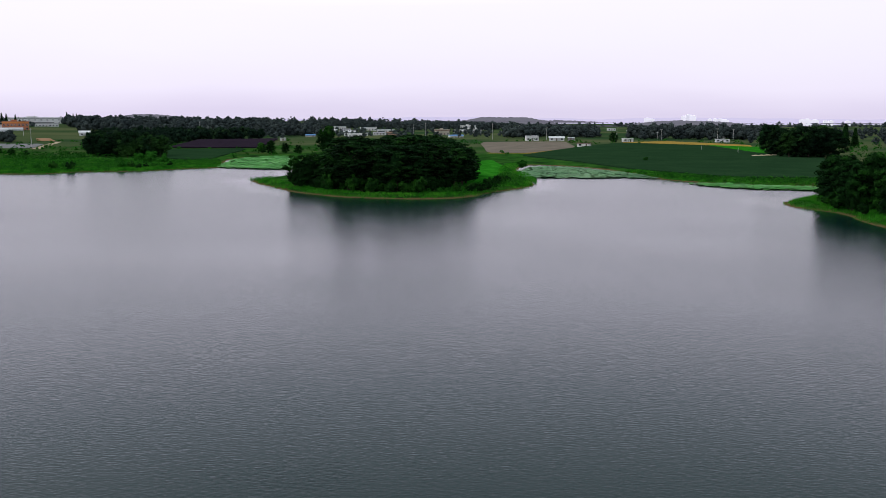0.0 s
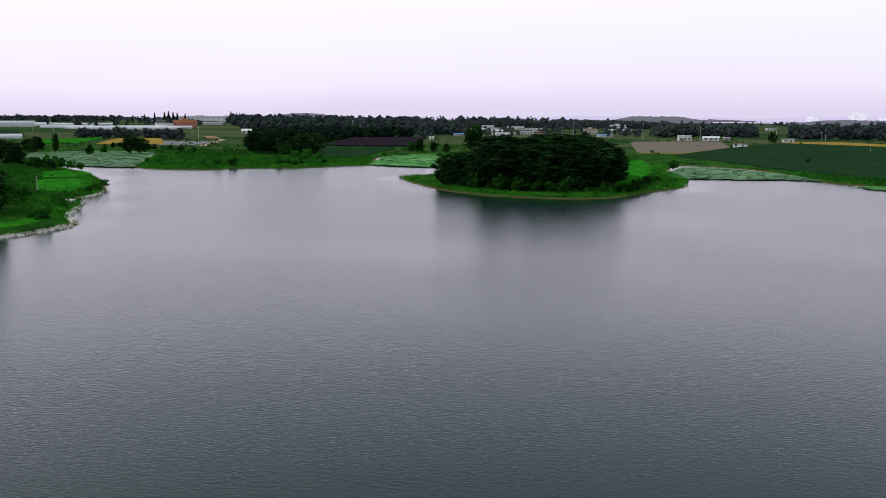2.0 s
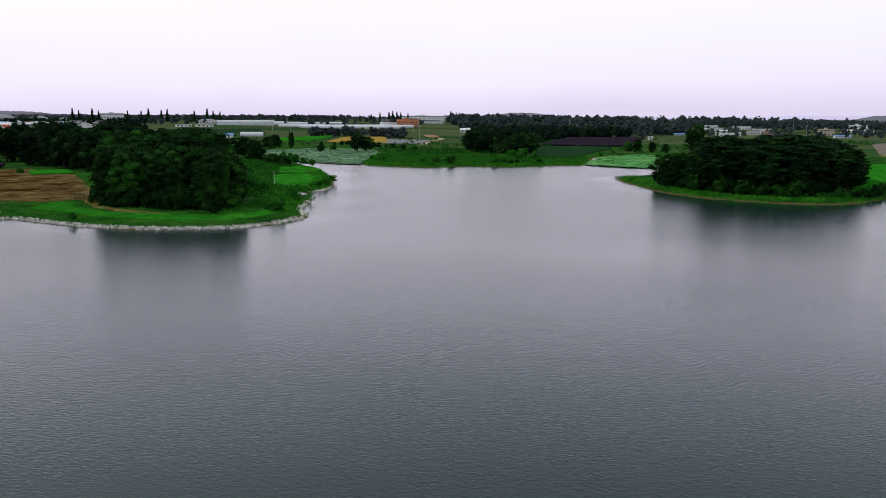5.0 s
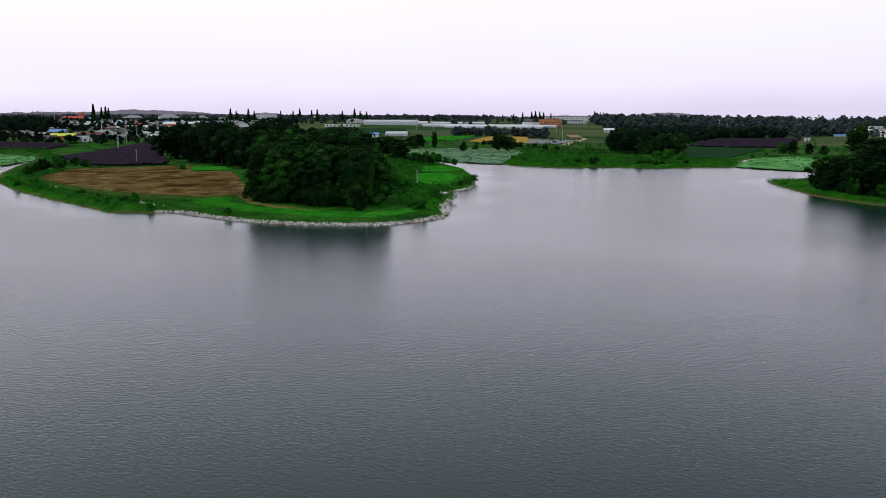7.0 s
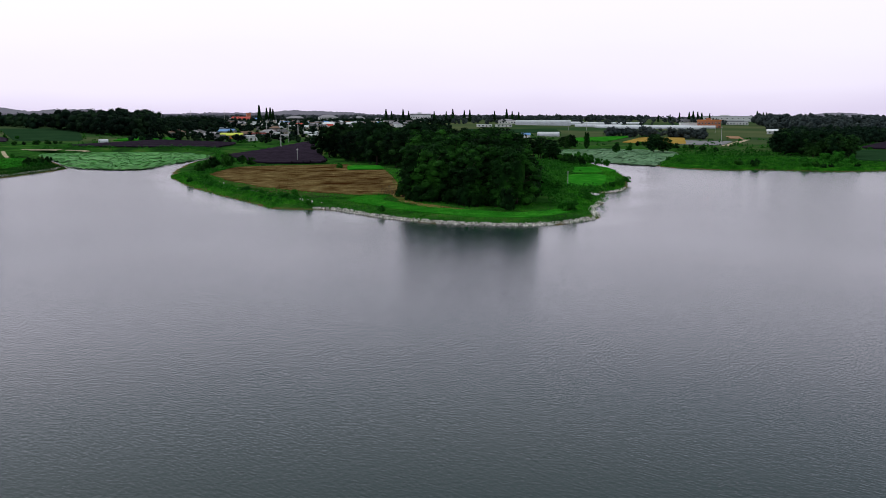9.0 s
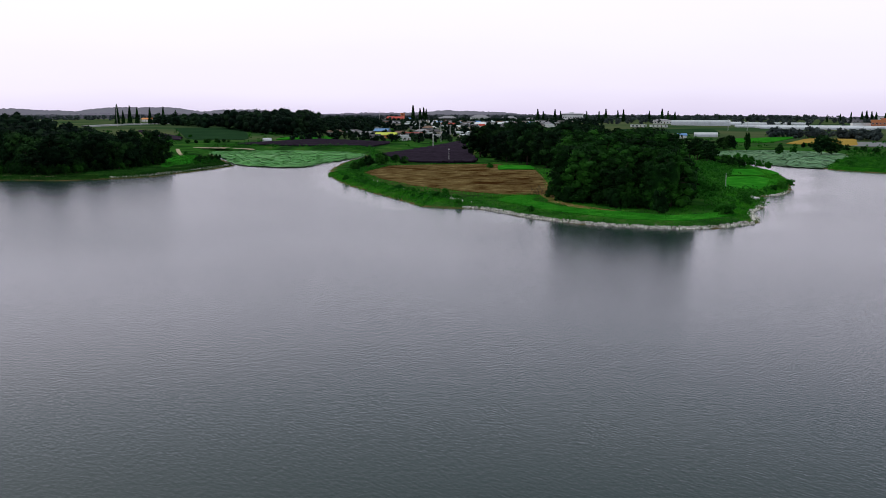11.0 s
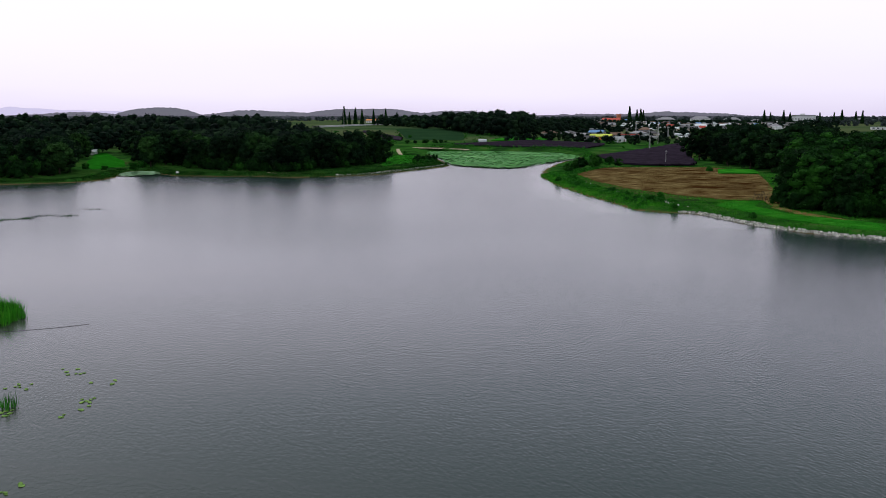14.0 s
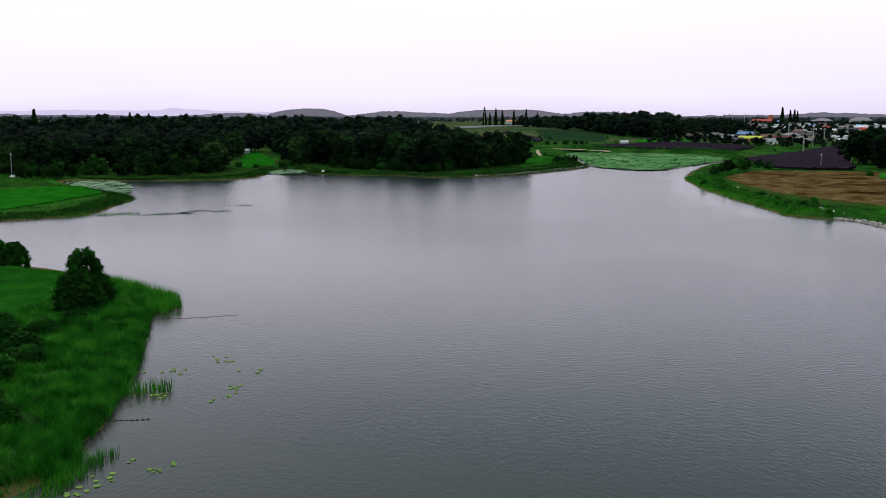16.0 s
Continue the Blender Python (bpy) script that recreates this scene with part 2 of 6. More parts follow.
M_LAWN = material("bright_grass", [(0.01, 0.09, 0.006), (0.018, 0.155, 0.01), (0.042, 0.225, 0.018)], 0.22, 0.95, 0.12, 2.0, spec=0.0, spots=(0.35, (0.018, 0.13, 0.010), 0.56))
M_RICE = material("young_rice", [(0.006, 0.070, 0.004), (0.010, 0.108, 0.006), (0.016, 0.140, 0.009)], 0.3, 0.95, 0.1, 2.5, spec=0.0)
M_DEEP = material("deep_meadow_grass", [(0.006, 0.045, 0.004), (0.009, 0.07, 0.006), (0.014, 0.10, 0.008)], 0.25, 0.95, 0.1, 3.0, spec=0.0)
M_RANK = material("rank_olive_grass", [(0.008, 0.028, 0.005), (0.014, 0.046, 0.008), (0.030, 0.070, 0.014)], 0.3, 0.95, 0.1, 3.0, spec=0.0)
M_CROP = material("bean_crop", [(0.013, 0.035, 0.015), (0.016, 0.042, 0.018), (0.021, 0.051, 0.021)], 0.05, 0.95, 0.15, 1.2, spec=0.0, spots=(0.7, (0.009, 0.035, 0.013), 0.56))
M_DRY = material("dry_stubble", [(0.060, 0.028, 0.009), (0.115, 0.072, 0.027), (0.165, 0.115, 0.046), (0.27, 0.205, 0.090)], 0.22, 0.95, 0.12, 1.6, spots=(0.07, (0.050, 0.020, 0.007), 0.54), stretch=(1.1, 0.9, 1), vary=0.4, spec=0.0)
M_TILLED = material("tilled_soil", [(0.13, 0.11, 0.09), (0.2, 0.17, 0.14)], 0.08, 0.95, 0.08, 1.0, spec=0.0)
M_STRAW = material("ripe_grain", [(0.24, 0.15, 0.03), (0.36, 0.24, 0.06)], 0.1, 0.95, 0.1, 1.0, spec=0.0)
M_SHADE = material("black_shade_net", [(0.012, 0.008, 0.014), (0.030, 0.020, 0.034)], 0.3, 0.9, 0.02, 3.0, vary=0.4, spec=0.03)
M_SAND = material("pale_sand", [(0.3, 0.24, 0.16), (0.45, 0.38, 0.27)], 0.5, 0.95, 0.03, 2.0, spec=0.0)
M_ROCK = material("pale_rubble", [(0.2, 0.185, 0.16), (0.48, 0.455, 0.41), (0.74, 0.71, 0.66)], 0.9, 0.95, 0.04, 4.0, vary=0.5, spec=0.05)
M_CONCRETE = material("concrete", [(0.30, 0.29, 0.30), (0.40, 0.39, 0.40)], 0.8, 0.9, 0.01, 6.0, spec=0.02)

# ---------------------------------------------------------------- ground and water
NEAR_BANK = [(40, -100), (-16, -80), (-40, -26), (-50, -10), (-55, -9), (-60, -8), (-71, -7), (-81, -7), (-92, -7), (-100, -5), (-112, -12), (-122, -20), (-128, -27), (-138, -50)]
SPIT = [(-150, -72), (-176, -64), (-185, -40), (-188, -31), (-193, -25), (-210, -22), (-229, -19), (-247, -26), (-264, -36), (-298, -46)]
WEST_SHORE = [(-294, -30), (-290, -12), (-291, 3), (-303, 15), (-338, 24), (-336, 31), (-312, 36), (-302, 50), (-296, 61), (-285, 74), (-287, 98), (-294, 108), (-313, 131), (-329, 147), (-344, 153)]
LOTUS_BAY = [(-380, 165), (-430, 178), (-468, 196), (-460, 214), (-445, 240), (-414, 252), (-370, 238), (-340, 210), (-300, 178)]
PENINSULA = [(-263, 153), (-249, 146), (-217, 133), (-189, 124), (-168, 118.5), (-156, 114.5), (-149, 116.5), (-145, 121), (-137, 120), (-123, 118), (-111, 119), (-103, 122.5), (-96.5, 127), (-92.5, 136), (-94, 148), (-103, 160), (-107.5, 170), (-111.5, 177), (-118, 184.5), (-124.5, 192), (-122.5, 200.5), (-126, 211), (-132, 222), (-141, 237), (-154, 256), (-170, 277), (-199, 307)]
INLET = [(-217, 325), (-245, 352), (-285, 395), (-298, 412), (-285, 450), (-258, 458), (-225, 428), (-190, 345), (-173, 315), (-144, 309), (-132, 321), (-112, 326), (-100, 341), (-89, 352), (-96, 385), (-100, 419), (-84, 447), (-68, 420), (-58, 345), (-53, 300)]
ISLAND = [(-60, 277), (-45, 244), (-33, 226), (-20, 217), (-3, 214), (7, 220), (13, 233), (23, 248), (27, 261), (27, 282), (25, 302), (29, 340), (36, 366), (54, 352), (66, 318)]
EAST_SHORE = [(71, 282), (81, 266), (94, 256), (107, 252), (118, 245), (112, 233), (97, 224), (81, 206), (79, 192), (83, 179), (81, 159), (95, 110), (116, 50), (110, -40)]


def smooth_loop(pts, n=4):
    """A closed curve through the points, n steps to each."""
    p = np.array(pts, float)
    a, b, c, d = np.roll(p, 1, 0), p, np.roll(p, -1, 0), np.roll(p, -2, 0)
    out = []
    for s in np.arange(n) / n:
        out.append(0.5 * (2 * b + (c - a) * s + (2 * a - 5 * b + 4 * c - d) * s * s + (3 * b - a - 3 * c + d) * s ** 3))
    return np.stack(out, 1).reshape(-1, 2)


def inside(poly, q):
    poly, q = np.asarray(poly, float), np.atleast_2d(np.asarray(q, float))
    r = np.zeros(len(q), bool)
    for (x0, y0), (x1, y1) in zip(poly, np.roll(poly, -1, 0)):
        if y0 != y1:
            hit = ((y0 > q[:, 1]) != (y1 > q[:, 1])) & (q[:, 0] < (x1 - x0) * (q[:, 1] - y0) / (y1 - y0) + x0)
            r ^= hit
    return r


def distance(poly, q, closed=True):
    poly, q = np.asarray(poly, float), np.atleast_2d(np.asarray(q, float))
    best = np.full(len(q), 1e9)
    ends = np.roll(poly, -1, 0) if closed else poly[1:]
    for a, b in zip(poly, ends):
        ab = b - a
        s = np.clip(((q - a) @ ab) / max(ab @ ab, 1e-9), 0, 1)
        best = np.minimum(best, np.hypot(*(q - a - s[:, None] * ab).T))
    return best


SHORE = smooth_loop(NEAR_BANK + SPIT + WEST_SHORE + LOTUS_BAY + PENINSULA + INLET + ISLAND + EAST_SHORE)


def step(v):
    v = np.clip(v, 0, 1)
    return v * v * (3 - 2 * v)


def rise(x, y):
    """The land climbs by ten metres towards the north-west."""
    return 10 * step((-0.94 * np.asarray(x) + 0.34 * np.asarray(y) - 400) / 450)


def fall(x, y):
    """Far to the north and east the plain dips towards the coast."""
    return 26 * step((0.17 * np.asarray(x) + 0.98 * np.asarray(y) - 1650) / 1500)


def land(x, y):
    return 0.8 + rise(x, y) - fall(x, y)


def mesh_object(name, verts, faces, mat, parent=None, label="", smooth=False):
    me = bpy.data.meshes.new(name)
    me.from_pydata([tuple(v) for v in verts], [], [tuple(f) for f in faces])
    me.materials.append(mat)
    if smooth:
        me.polygons.foreach_set("use_smooth", [True] * len(me.polygons))
    me.update()
    ob = new(name, me)
    if parent:
        ob.parent = parent
    if label:
        ob["label"] = label
    return ob


def lines(lo, hi, cell, far):
    core = list(np.arange(lo, hi + 0.1, cell))
    s, up, down = cell, [], []
    while (up[-1] if up else hi) < far:
        s *= 1.14
        up.append((up[-1] if up else hi) + s)
    s = cell
    while (down[-1] if down else lo) > -far:
        s *= 1.14
        down.append((down[-1] if down else lo) - s)
    return np.array(down[::-1] + core + up)


gx, gy = lines(-490, 132, 2.5, 4700), lines(-112, 470, 2.5, 4700)
GX, GY = np.meshgrid(gx, gy)
pts = np.stack([GX.ravel(), GY.ravel()], 1)
near = (np.abs(pts[:, 0] + 180) < 360) & (np.abs(pts[:, 1] - 180) < 330)
sd = np.full(len(pts), 50.0)
sd[near] = distance(SHORE, pts[near]) * np.where(inside(SHORE, pts[near]), -1, 1)
wob = np.array([noise.noise((x * 0.13, y * 0.13, 0)) + 0.5 * noise.noise((x * 0.4, y * 0.4, 3)) if n else 0.0 for (x, y), n in zip(pts, near)])
sd = sd + 0.9 * wob
gz = np.where(sd > 0, 0.8 * step(sd / 4.5) + 0.12 * wob * step(sd / 4), -1.6 * step(-sd / 9)) + rise(pts[:, 0], pts[:, 1]) - fall(pts[:, 0], pts[:, 1])
nx, ny = len(gx), len(gy)
idx = np.arange(nx * ny).reshape(ny, nx)
quads = np.stack([idx[:-1, :-1], idx[:-1, 1:], idx[1:, 1:], idx[1:, :-1]], -1).reshape(-1, 4)
ground = mesh_object("ground", np.column_stack([pts, gz]), quads.tolist(), M_GROUND, smooth=True)
tagged(ground, "rough green grassland sloping gently to the lake shore", "ground", kind="structure")

# the wind dies out close under the shores; silt clouds the shallows off the near bank
wx, wy = np.meshgrid(np.linspace(-488, 130, 140), np.linspace(-110, 470, 131))
wp = np.column_stack([wx.ravel(), wy.ravel(), 0 * wx.ravel()])
wi = np.arange(len(wp)).reshape(wx.shape)
water = mesh_object("water", wp, np.stack([wi[:-1, :-1], wi[:-1, 1:], wi[1:, 1:], wi[1:, :-1]], -1).reshape(-1, 4).tolist(), M_WATER)
wob = np.array([noise.noise((x * 0.03, y * 0.03, 8)) for x, y, z in wp])
far_bank = distance(np.array(WEST_SHORE + LOTUS_BAY + PENINSULA + INLET + ISLAND + EAST_SHORE[:-2], float), wp[:, :2], False)
near_bank = distance(np.array(NEAR_BANK[2:], float), wp[:, :2], False)
lee = np.maximum(1 - step((far_bank - 2 - 7 * wob) / 11), 0.8 * (1 - step((near_bank - 4 - 16 * wob) / 42)))
fetch = step((np.hypot(wp[:, 0], wp[:, 1]) - 70 + 50 * wob) / 120)
cove = distance(np.array([(-300, -40), (-293, -30), (-289, -12), (-290, 4)], float), wp[:, :2], False)
lee = np.maximum(lee, 1 - step((cove - 9 - 8 * wob) / 14))
silt = 1 - step((distance(np.array(NEAR_BANK[4:], float), wp[:, :2], False) - 6 - 30 * wob) / 60)
for w_name, w_values in (("lee", lee), ("silt", silt), ("fetch", fetch)):
    water.data.attributes.new(w_name, "FLOAT", "POINT").data.foreach_set("value", w_values.astype(np.float32))
tagged(water, "grey-green lake water ruffled by a light wind", "water", kind="structure")


# ---------------------------------------------------------------- fields
PLOTS = []


def rounded(poly):
    """The outline with its corners cut and its sides slightly uneven."""
    p = np.array(poly, float)
    nxt = np.roll(p, -1, 0)
    out = np.stack([p + (nxt - p) * s for s in (0.08, 0.36, 0.64, 0.92)], 1).reshape(-1, 2)
    return out + np.array([[0.8 * noise.noise((x * 0.21, y * 0.21, 1)), 0.8 * noise.noise((x * 0.21, y * 0.21, 7))] for x, y in out])


def field(name, poly, mat, height, label, category="field", rough=0.04):
    """A crop or sward of that height, draped over the land, with a side face all round."""
    loop = rounded(poly)
    PLOTS.append(loop)
    bm = bmesh.new()
    bm.faces.new([bm.verts.new((x, y, 0)) for x, y in loop])
    lo, hi = loop.min(0), loop.max(0)
    cell = max(4.0, (hi - lo).max() / 24)
    for axis in (0, 1):
        for c in np.arange(lo[axis] + cell, hi[axis], cell):
            co, no = [0, 0, 0], [0, 0, 0]
            co[axis], no[axis] = c, 1
            bmesh.ops.bisect_plane(bm, geom=bm.verts[:] + bm.edges[:] + bm.faces[:], plane_co=co, plane_no=no)
    for v in bm.verts:
        v.co.z = float(land(v.co.x, v.co.y)) + height + rough * noise.noise(v.co * 0.3)
    edge = [e for e in bm.edges if e.is_boundary]
    skirt = bmesh.ops.extrude_edge_only(bm, edges=edge)
    for v in skirt["geom"]:
        if isinstance(v, bmesh.types.BMVert):
            v.co.z = float(land(v.co.x, v.co.y)) - 0.3
    bmesh.ops.recalc_face_normals(bm, faces=bm.faces[:])
    me = bpy.data.meshes.new(name)
    bm.to_mesh(me)
    bm.free()
    me.materials.append(mat)
    return tagged(new(name, me), label, category, kind="structure")


def shade_field(poly, angle, label, spacing=2.4, tall=1.5):
    """Long low rows of black shade netting on a plot: each row a slanting roof with a hanging front."""
    loop = np.array(poly, float)
    PLOTS.append(loop)
    c, s = math.cos(radians(angle)), math.sin(radians(angle))
    ax, nrm = np.array([c, s]), np.array([-s, c])
    cx, cy = loop.mean(0)
    root = tagged(new("shaded_plot"), label, "crop shelter", "black shaded plots")
    root.location = (cx, cy, float(land(cx, cy)))
    along, across = loop @ ax, loop @ nrm
    for v in np.arange(across.min() + spacing / 2, across.max(), spacing):
        u = np.arange(along.min(), along.max(), 2.0)
        keep = u[inside(loop, u[:, None] * ax + v * nrm)]
        if len(keep) < 3:
            continue
        verts, faces = [], []
        for a in np.linspace(keep[0], keep[-1], max(2, int((keep[-1] - keep[0]) / 14) + 1)):
            for off, z in ((-0.5, 0.25), (-0.5, 0.62), (0.0, 1.0), (0.42, 0.55), (0.42, 0.5), (-0.02, 0.94), (-0.46, 0.58), (-0.46, 0.25)):
                p = a * ax + (v + off * spacing) * nrm
                sag = 0.06 * noise.noise((p[0] * 0.2, p[1] * 0.2, 5))
                verts.append((p[0] - cx, p[1] - cy, float(land(*p)) - root.location.z + z * tall + sag))
        n = len(verts) // 8
        for i in range(n - 1):
            for k in range(8):
                faces.append((8 * i + k, 8 * i + (k + 1) % 8, 8 * i + 8 + (k + 1) % 8, 8 * i + 8 + k))
        faces += [tuple(range(8)), tuple(range(8 * n - 1, 8 * n - 9, -1))]
        mesh_object("shade_roof", verts, faces, M_SHADE, root)
    return root


field("bean_field", [(38, 437), (82, 545), (128, 645), (173, 592), (204, 480), (140, 310), (118, 272), (92, 277), (70, 320), (58, 375)], M_CROP, 0.5, "dark green bean crop covering a wide field")
field("tilled_field", [(24, 474), (28, 675), (95, 690), (84, 556), (46, 470)], M_TILLED, 0.12, "pale brown tilled field with bare soil")
field("grain_strip", [(132, 660), (174, 690), (208, 595), (194, 552), (172, 602)], M_STRAW, 0.3, "narrow strip of ripe yellow grain")
field("grass_strip", [(176, 590), (196, 550), (216, 575), (200, 470), (165, 452)], M_LAWN, 0.55, "strip of bright green grass beside the beans")
field("island_meadow", [(-3, 231), (6, 240), (14, 256), (18, 290), (24, 330), (22, 392), (10, 380), (8, 300), (6, 262)], M_LAWN, 0.12, "bright green meadow grass behind the muddy bank")
field("vegetable_field", [(-129, 405), (-163, 520), (-117, 530), (-106, 394)], M_CROP, 0.4, "dark green vegetable crop on a level plot")
field("dry_field", [(-255, 162), (-280, 191), (-276, 206), (-264, 230), (-228, 217), (-190, 185), (-154, 151), (-158, 143), (-173, 140), (-197, 141), (-225, 149)], M_DRY, 0.14, "brown dry stubble field with darker bands")
field("lawn_terrace", [(-137, 199), (-164, 239), (-159, 248), (-147, 240), (-138, 226), (-131, 206)], M_LAWN, 0.15, "bright green mown terrace on the peninsula")
field("lawn_terrace", [(-168, 247), (-187, 276), (-178, 284), (-162, 266), (-162, 252)], M_LAWN, 0.15, "bright green mown terrace near the inlet")
field("rice_field", [(-350, 510), (-375, 548), (-368, 632), (-332, 530)], M_LAWN, 0.4, "bright green young rice field")
field("grain_field", [(-318, 525), (-350, 608), (-327, 635), (-276, 538)], M_STRAW, 0.3, "ripe yellow-brown grain field")
field("hillside_field", [(-547, 216), (-530, 250), (-690, 320), (-712, 268)], M_CROP, 0.2, "dark green crop on a gentle slope")
field("spit_field", [(-248, -56), (-262, -36), (-236, -27), (-214, -35), (-198, -42), (-190, -60), (-215, -75)], M_RICE, 0.35, "bright green rice field on a low spit")
field("clearing_grass", [(-345, 11), (-364, 10), (-482, 18), (-485, 24), (-414, 27), (-362, 25)], M_RICE, 0.15, "bright green grass in a clearing of the wood")
field("wood_edge_grass", [(-294, -26), (-293, 1), (-306, 13), (-335, 18), (-345, 5), (-330, -20), (-320, -48), (-302, -42)], M_RANK, 0.08, "dark rank grass before the west wood")
field("wood_edge_grass", [(-340, 36), (-316, 40), (-306, 53), (-300, 64), (-306, 74), (-326, 67), (-345, 50), (-354, 38)], M_RANK, 0.08, "dark rank grass before the west wood")
field("wood_edge_grass", [(-268, -43), (-284, -48), (-300, -51), (-330, -75), (-300, -95), (-264, -78), (-258, -60)], M_RANK, 0.08, "dark rank grass before the west wood")
field("bank_meadow", [(-122, -27), (-115, -18), (-98, -16), (-84, -20), (-60, -40), (-100, -60)], M_DEEP, 0.3, "deep green meadow grass on the near bank")
field("shore_meadow", [(-322, 116), (-338, 130), (-352, 146), (-405, 164), (-414, 150), (-365, 132)], M_LAWN, 0.1, "yellow-green grass behind the stone bank")

field("grove_lawn", [(-150, 131), (-128, 126), (-108, 126), (-99, 133), (-99, 150), (-104, 150), (-106, 137), (-130, 133), (-146, 138), (-153, 147), (-157, 141)], M_LAWN, 0.1, "bright green grass before the peninsula grove")

shade_field([(-298, 209), (-352, 234), (-445, 360), (-273, 229), (-282, 211)], 28, "black shade netting in long low rows above the dry field")
shade_field([(-455, 268), (-422, 274), (-450, 308), (-502, 284), (-481, 217), (-445, 252)], 60, "black shade netting in long low rows behind the lotus bay")
shade_field([(-168, 540), (-197, 702), (-137, 735), (-112, 540)], 10, "black shade netting in long low rows on level land")
shade_field([(-668, 224), (-561, 217), (-538, 208), (-570, 199)], 15, "black shade netting in low rows on a slope")


# ---------------------------------------------------------------- trees
def spread(poly, n, gap, rng):
    """n places at random within the outline, at least gap apart."""
    poly = np.array(poly, float)
    lo, hi = poly.min(0), poly.max(0)
    q = lo + rng.random((n * 30, 2)) * (hi - lo)
    out, cells = [], {}
    for x, y in q[inside(poly, q)]:
        i, j = int(x // gap), int(y // gap)
        if all((x - u) ** 2 + (y - v) ** 2 > gap * gap for a in (i - 1, i, i + 1) for b in (j - 1, j, j + 1) for u, v in cells.get((a, b), ())):
            cells.setdefault((i, j), []).append((x, y))
            out.append((x, y))
            if len(out) == n:
                break
    return out


def leaf_cards(centres, normals, size, rng, long=1.5):
    """Small bent leaf sprays: two triangles each, turned at random about their normals."""
    n = len(centres)
    nrm = normals + 0.55 * rng.normal(size=(n, 3))
    nrm /= np.linalg.norm(nrm, axis=1)[:, None] + 1e-9
    a = np.cross(nrm, rng.normal(size=(n, 3)))
    a /= np.linalg.norm(a, axis=1)[:, None] + 1e-9
    b = np.cross(nrm, a)
    s = (size * (0.6 + 0.8 * rng.random(n)))[:, None] if np.ndim(size) == 0 else (size * (0.6 + 0.8 * rng.random(n)))[:, None]
    v = np.stack([centres - a * s * long / 2, centres - b * s * 0.5 + nrm * s * 0.12, centres + a * s * long / 2, centres + b * s * 0.5 + nrm * s * 0.12], 1)
    return v.reshape(-1, 3), np.arange(4 * n).reshape(n, 4)


def tube(p0, p1, r0, r1, sides=6):
    p0, p1 = Vector(p0), Vector(p1)
    d = (p1 - p0).normalized()
    a = d.orthogonal().normalized()
    b = d.cross(a)
    ring = lambda p, r: [tuple(p + r * (math.cos(t) * a + math.sin(t) * b)) for t in np.linspace(0, 2 * math.pi, sides, endpoint=False)]
    v = ring(p0, r0) + ring(p1, r1)
    f = [(i, (i + 1) % sides, sides + (i + 1) % sides, sides + i) for i in range(sides)] + [tuple(range(sides - 1, -1, -1)), tuple(range(sides, 2 * sides))]
    return v, f


def join(pieces):
    verts, faces = [], []
    for v, f in pieces:
        k = len(verts)
        verts += [tuple(p) for p in v]
        faces += [tuple(k + i for i in q) for q in f]
    return verts, faces


def crown_shape(kind, rng):
    """Boughs (centre, radius, flatness) of a crown 12 m tall."""
    lobes = []
    if kind == "broad":
        w = rng.uniform(2.9, 3.8)
        for i in range(34):
            t, th = (i + rng.random()) / 34, i * 2.4 + rng.uniform(-0.5, 0.5)
            reach = w * math.sin(math.pi * (0.20 + 0.73 * t)) ** 0.6 * rng.uniform(0.55, 1.05)
            lobes.append((np.array([reach * math.cos(th), reach * math.sin(th), 0.9 + 10.0 * t]), rng.uniform(0.9, 1.6) * (1.15 - 0.35 * t), 0.72))
    elif kind == "oak":
        w = rng.uniform(4.4, 5.6)
        for i in range(38):
            t, th = ((i + rng.random()) / 38) ** 0.8, i * 2.4 + rng.uniform(-0.5, 0.5)
            reach = w * math.sqrt(max(0.04, 1 - ((t - 0.42) / 0.62) ** 2)) * rng.uniform(0.6, 1.05) * (1 + 0.18 * math.sin(3 * th + w * 9))
            lobes.append((np.array([reach * math.cos(th), reach * math.sin(th), 0.8 + 10.0 * t]), rng.uniform(1.1, 1.9), 0.7))
    elif kind == "pine":
        for i in range(36):
            t = (i + rng.random()) / 36
            z = 2.2 + 9.2 * t
            reach = 4.0 * math.sqrt(max(0.05, 1 - ((z - 6.2) / 5.6) ** 2)) * rng.uniform(0.4, 1.1)
            th = i * 2.4 + rng.uniform(-0.6, 0.6)
            lobes.append((np.array([reach * math.cos(th), reach * math.sin(th), z]), rng.uniform(0.9, 1.6), 0.36))
    elif kind == "thick_bush":
        for i in range(80):
            th, t = i * 2.4 + rng.uniform(-0.4, 0.4), (i + rng.random()) / 80
            reach = 4.3 * math.sqrt(max(0.03, 1 - ((t - 0.3) / 0.74) ** 2)) * rng.uniform(0.7, 1.05)
            lobes.append((np.array([reach * math.cos(th), reach * math.sin(th), 0.5 + 10.3 * t]), rng.uniform(0.8, 1.3), 0.9))
    elif kind == "shrub":
        for i in range(24):
            th, r = rng.uniform(0, 2 * math.pi), rng.uniform(0, 1) ** 0.5
            lobes.append((np.array([5.2 * r * math.cos(th), 5.2 * r * math.sin(th), rng.uniform(1.5, 10.4) * (1 - 0.3 * r)]), rng.uniform(1.4, 2.4), 0.85))
    return lobes


def lump(detail):
    bm = bmesh.new()
    bmesh.ops.create_icosphere(bm, subdivisions=detail, radius=1)
    v, f = np.array([tuple(p.co) for p in bm.verts]), [tuple(q.index for q in g.verts) for g in bm.faces]
    bm.free()
    return v, np.array(f)


LUMPS = {1: lump(1), 2: lump(2), 3: lump(3)}


